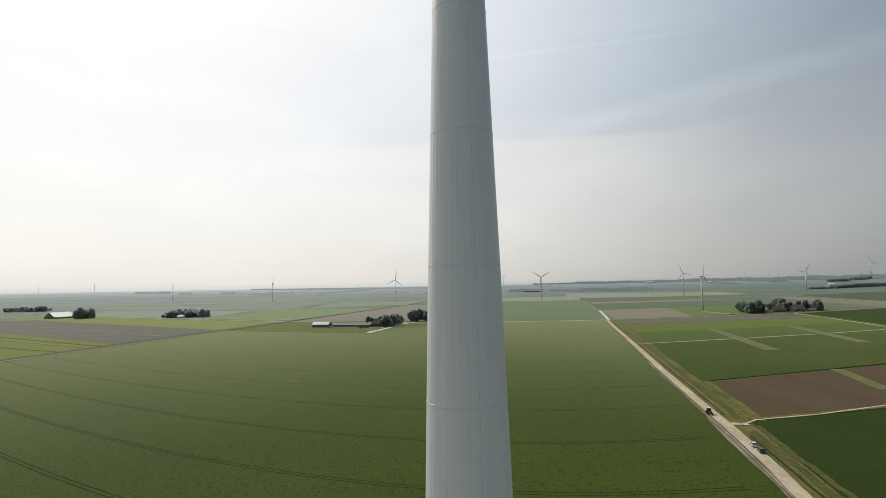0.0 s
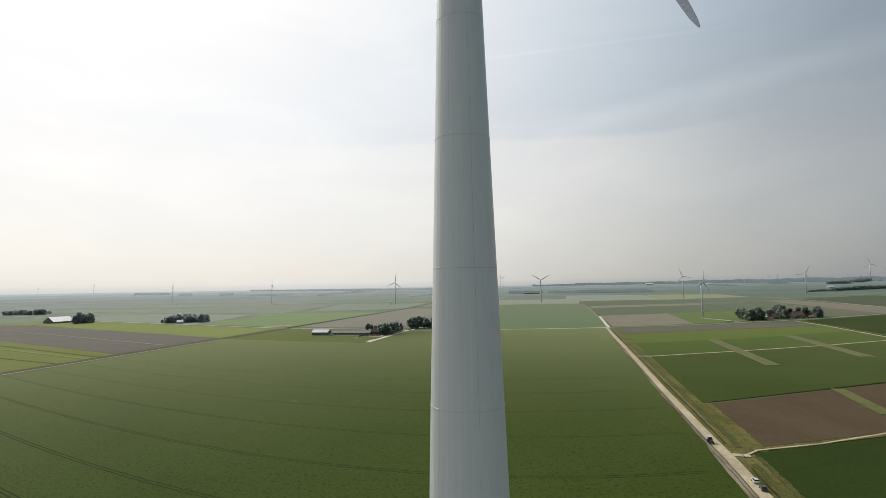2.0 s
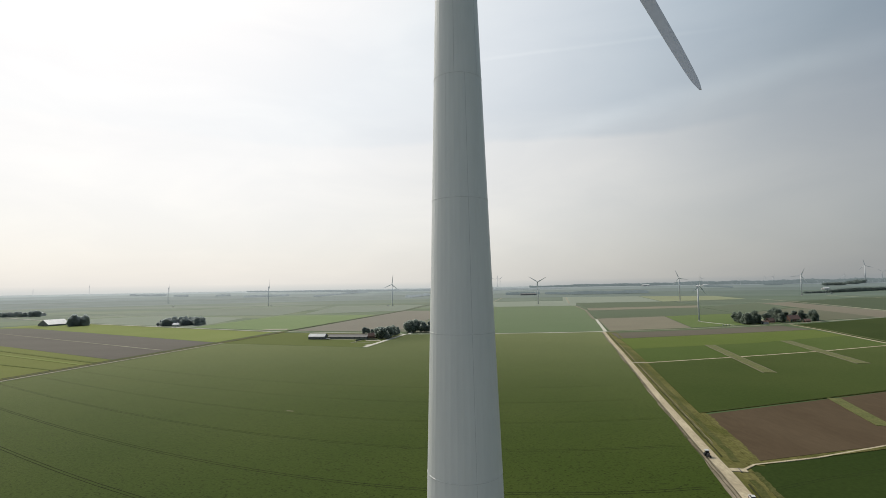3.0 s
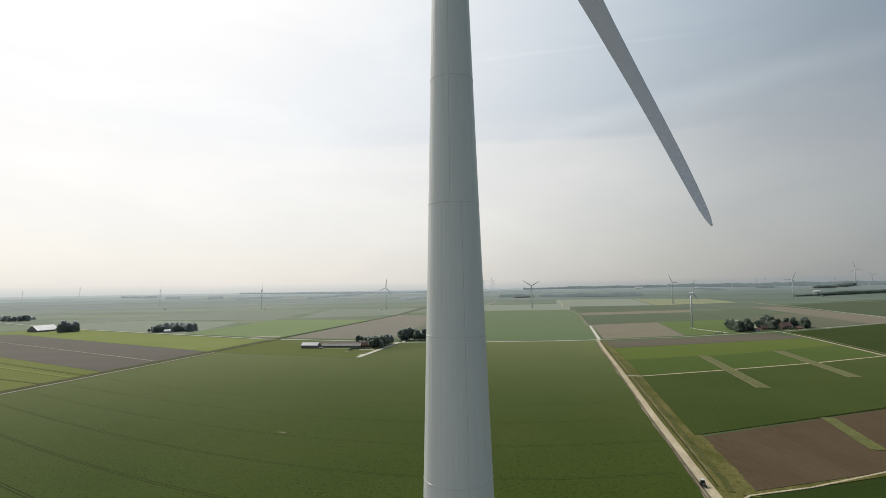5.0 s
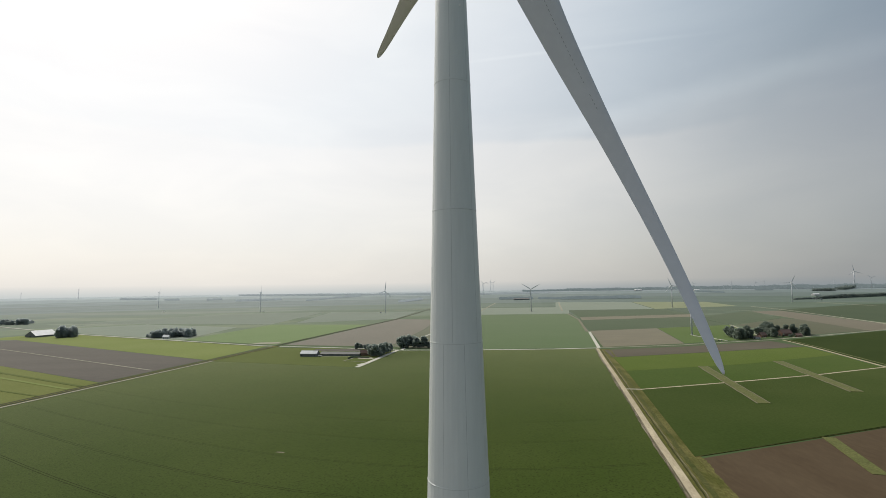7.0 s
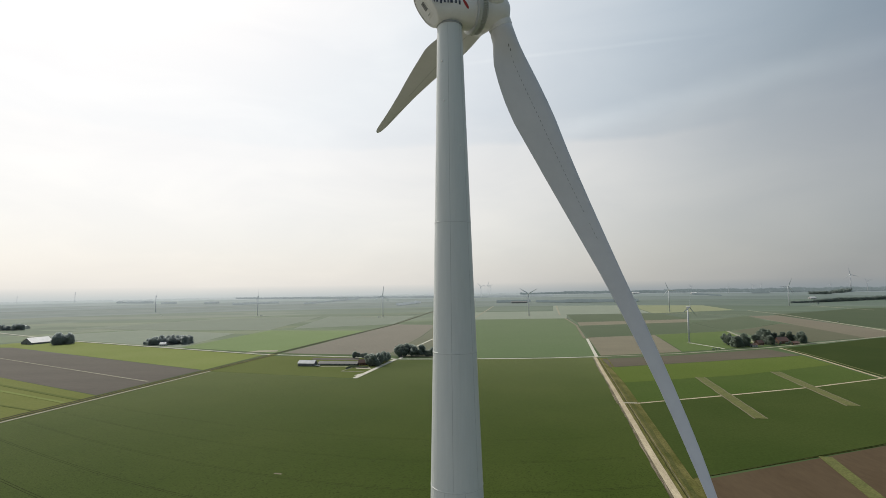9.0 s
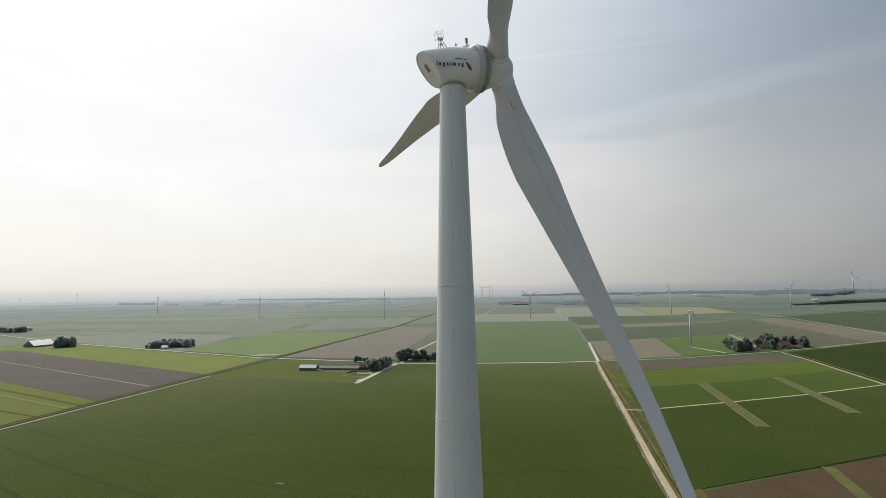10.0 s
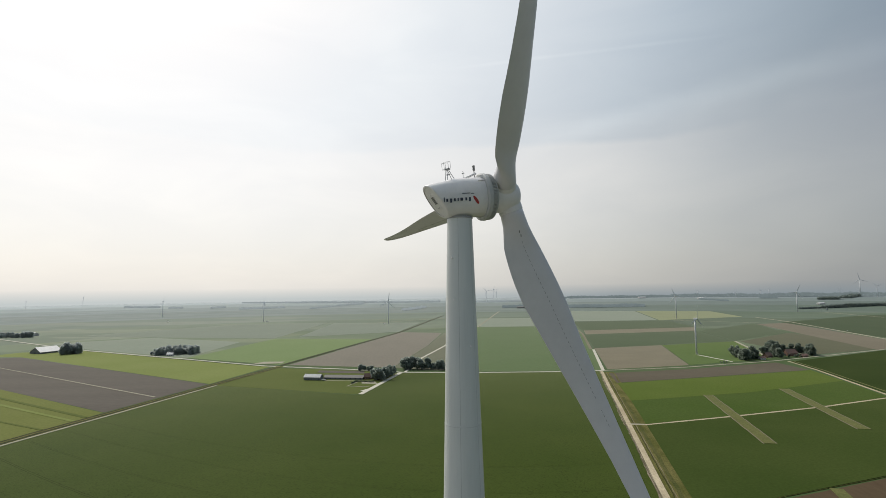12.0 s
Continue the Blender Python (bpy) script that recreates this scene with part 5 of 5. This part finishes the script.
def hedge(line, tall, wide, seed):
    """A clipped hedge: leaf clumps heaped along a line, denser inside than at its ragged skin."""
    rng = np.random.default_rng(seed)
    verts, faces = [], []
    for (x0, y0), (x1, y1) in zip(line, line[1:]):
        length = math.hypot(x1 - x0, y1 - y0)
        for i in range(int(length * 14)):
            f, q = rng.uniform(0, 1), rng.uniform(-0.5, 0.5) * wide
            p = np.array((x0 + (x1 - x0) * f - (y1 - y0) / length * q, y0 + (y1 - y0) * f + (x1 - x0) / length * q, tall * (1 - rng.uniform(0, 1) ** 1.5)))
            k = len(verts)
            for c in ((1, 0, 0), (-0.5, 0.87, 0), (-0.5, -0.87, 0), (0, 0, 0.8), (0, 0, -0.8)):
                verts.append(tuple(p + (np.array(c) + rng.normal(size=3) * 0.25) * rng.uniform(0.35, 0.6)))
            faces += [(k, k + 1, k + 3), (k + 1, k + 2, k + 3), (k + 2, k, k + 3), (k + 1, k, k + 4), (k + 2, k + 1, k + 4), (k, k + 2, k + 4)]
    me = bpy.data.meshes.new("hedge")
    me.from_pydata(verts, [], faces)
    me.materials.append(M["leaf_dark"])
    return tagged(new("hedge", me), "dark clipped hedge round a farm garden", "hedge")


hedge([(-130, 737), (-158, 744), (-161, 727)], 2.2, 2.4, 71)

# ---- vehicles on the farm track ----
def wheel(parent, x, y, r, w):
    m = Matrix.Translation((x, y, r)) @ Matrix.Rotation(math.pi / 2, 4, "X")
    tyre = part("wheel", lathe(bmesh.new(), [(r * 0.55, -w / 2), (r * 0.9, -w / 2), (r, -w / 3), (r, w / 3), (r * 0.9, w / 2), (r * 0.55, w / 2)], 20, m), M["rubber"], parent, "black rubber wheel")
    part("rim", lathe(bmesh.new(), [(r * 0.56, -w * 0.42), (r * 0.2, -w * 0.3), (r * 0.2, w * 0.3), (r * 0.56, w * 0.42)], 16, m), M["steel"], tyre)
    return tyre


def car(x, y, turn, paint, label, z):
    ob = thing("car", label, "car", "vehicles on the track", pose(x, y, z, 0, 0, turn))
    bm = bmesh.new()
    side = [(-2.15, 0.35), (2.15, 0.35), (2.2, 0.75), (1.95, 0.95), (1.0, 1.02), (-2.05, 1.05), (-2.2, 0.8)]
    a = [bm.verts.new((q, -0.88, h)) for q, h in side]
    b = [bm.verts.new((q, 0.88, h)) for q, h in side]
    bm.faces.new(a[::-1])
    bm.faces.new(b)
    for i in range(len(side)):
        bm.faces.new((a[i], a[(i + 1) % len(side)], b[(i + 1) % len(side)], b[i]))
    bmesh.ops.bevel(bm, geom=list(bm.edges), offset=0.07, segments=2, affect="EDGES")
    part("body", bm, M[paint], ob)
    bm = bmesh.new()
    low = [bm.verts.new(p) for p in ((-1.95, -0.82, 1.03), (0.95, -0.82, 1.0), (0.95, 0.82, 1.0), (-1.95, 0.82, 1.03))]
    top = [bm.verts.new(p) for p in ((-1.65, -0.66, 1.52), (0.2, -0.66, 1.52), (0.2, 0.66, 1.52), (-1.65, 0.66, 1.52))]
    for i in range(4):
        bm.faces.new((low[i], low[(i + 1) % 4], top[(i + 1) % 4], top[i]))
    bm.faces.new(top)
    bm.faces.new(low[::-1])
    part("cabin_glass", bm, M["glass"], ob, "dark glazed cabin")
    part("roof_panel", box(bmesh.new(), 1.85, 1.34, 0.06, Matrix.Translation((-0.72, 0, 1.55)), 0.02), M[paint], ob)
    for q in (-1.35, 1.4):
        for s in (-0.82, 0.82):
            wheel(ob, q, s, 0.33, 0.22)
    for s in (-0.65, 0.65):
        part("headlight", box(bmesh.new(), 0.08, 0.3, 0.14, Matrix.Translation((2.19, s, 0.72)), 0.02), M["lamp_glass"], ob)
        part("tail_light", box(bmesh.new(), 0.08, 0.2, 0.2, Matrix.Translation((-2.19, s, 0.80)), 0.02), M["mark_red"], ob)
    return ob


cx, cy = plan(167.5, 74.6)
car(cx, cy, 78, "car_white", "white estate car parked on the gravel track", TRACK_TOP)
cx, cy = plan(160.5, 74.9)
car(cx, cy, 75, "car_dark", "dark grey car parked behind a white one", TRACK_TOP)

car(1172, 1554, 100, "car_white", "small white car far off on a field track", 0.05)

cx, cy = plan(215, 71.4)
tractor = thing("tractor", "small dark farm tractor with white cab roof on the track", "tractor", "vehicles on the track", pose(cx, cy, TRACK_TOP, 0, 0, 262))
part("bonnet", box(bmesh.new(), 1.9, 0.8, 0.9, Matrix.Translation((1.1, 0, 1.25)), 0.12), M["car_dark"], tractor, "dark grey bonnet")
part("chassis", box(bmesh.new(), 3.6, 0.6, 0.5, Matrix.Translation((0.2, 0, 0.75)), 0.06), M["dark"], tractor)
part("cab", box(bmesh.new(), 1.5, 1.5, 1.5, Matrix.Translation((-0.7, 0, 1.95)), 0.15), M["glass"], tractor, "dark glazed cab")
for sx in (-1.4, 0.0):
    for sy in (-0.72, 0.72):
        part("cab_post", box(bmesh.new(), 0.09, 0.09, 1.6, Matrix.Translation((sx, sy, 1.98))), M["dark"], tractor)
part("cab_roof", box(bmesh.new(), 1.8, 1.75, 0.22, Matrix.Translation((-0.7, 0, 2.82)), 0.08), M["car_white"], tractor, "white cab roof")
part("exhaust", tube(bmesh.new(), (0.6, 0.3, 1.6), (0.6, 0.3, 2.9), 0.05), M["dark"], tractor)
for sx, r, w in ((-0.9, 0.85, 0.5), (1.5, 0.55, 0.35)):
    for sy in (-0.85, 0.85):
        wheel(tractor, sx, sy, r, w)
part("rear_implement", box(bmesh.new(), 0.9, 2.2, 0.7, Matrix.Translation((-2.5, 0, 0.6)), 0.1), M["dark"], tractor, "dark implement behind the tractor")

trailer = thing("trailer", "pale flat farm trailer parked beside a grey shed", "trailer", at=pose(-211, 757, 0.09, 0, 0, -12))
part("bed", box(bmesh.new(), 6.4, 2.4, 0.25, Matrix.Translation((0, 0, 1.05)), 0.04), M["dark"], trailer, "dark steel trailer bed")
for sy in (-1.15, 1.15):
    part("side_board", box(bmesh.new(), 6.3, 0.08, 1.1, Matrix.Translation((0, sy, 1.72)), 0.02), M["car_white"], trailer, "white painted side board")
for sx in (-3.1, 3.1):
    part("end_board", box(bmesh.new(), 0.08, 2.2, 1.1, Matrix.Translation((sx, 0, 1.72)), 0.02), M["car_white"], trailer, "white painted end board")
part("load", box(bmesh.new(), 5.9, 2.1, 0.5, Matrix.Translation((0, 0, 1.95)), 0.2), M["roof_white"], trailer, "pale sheeted load")
part("drawbar", tube(bmesh.new(), (3.1, 0, 0.95), (5.0, 0, 0.5), 0.07), M["dark"], trailer)
for sx in (-0.9, 0.5):
    for sy in (-1.0, 1.0):
        wheel(trailer, sx, sy, 0.48, 0.34)

# culvert at the field gate
culvert = thing("culvert", "short pale concrete culvert over the ditch", "culvert", at=pose(*plan(199, 79.5), 0, 0, 0, -11))
part("deck", box(bmesh.new(), 6.5, 3.6, 0.36, Matrix.Translation((0, 0, 0.20)), 0.06), M["track"], culvert)
part("pipe", tube(bmesh.new(), (0.5, -2.3, 0.05), (0.5, 2.3, 0.05), 0.4, 16), M["dark"], culvert)
small_bridge = thing("culvert", "short pale concrete culvert to a crop track", "culvert", at=pose(*plan(509, 82), 0, 0, 0, -11))
part("deck", box(bmesh.new(), 13, 3.8, 0.30, Matrix.Translation((-0.5, 0, 0.17)), 0.06), M["dusty"], small_bridge)
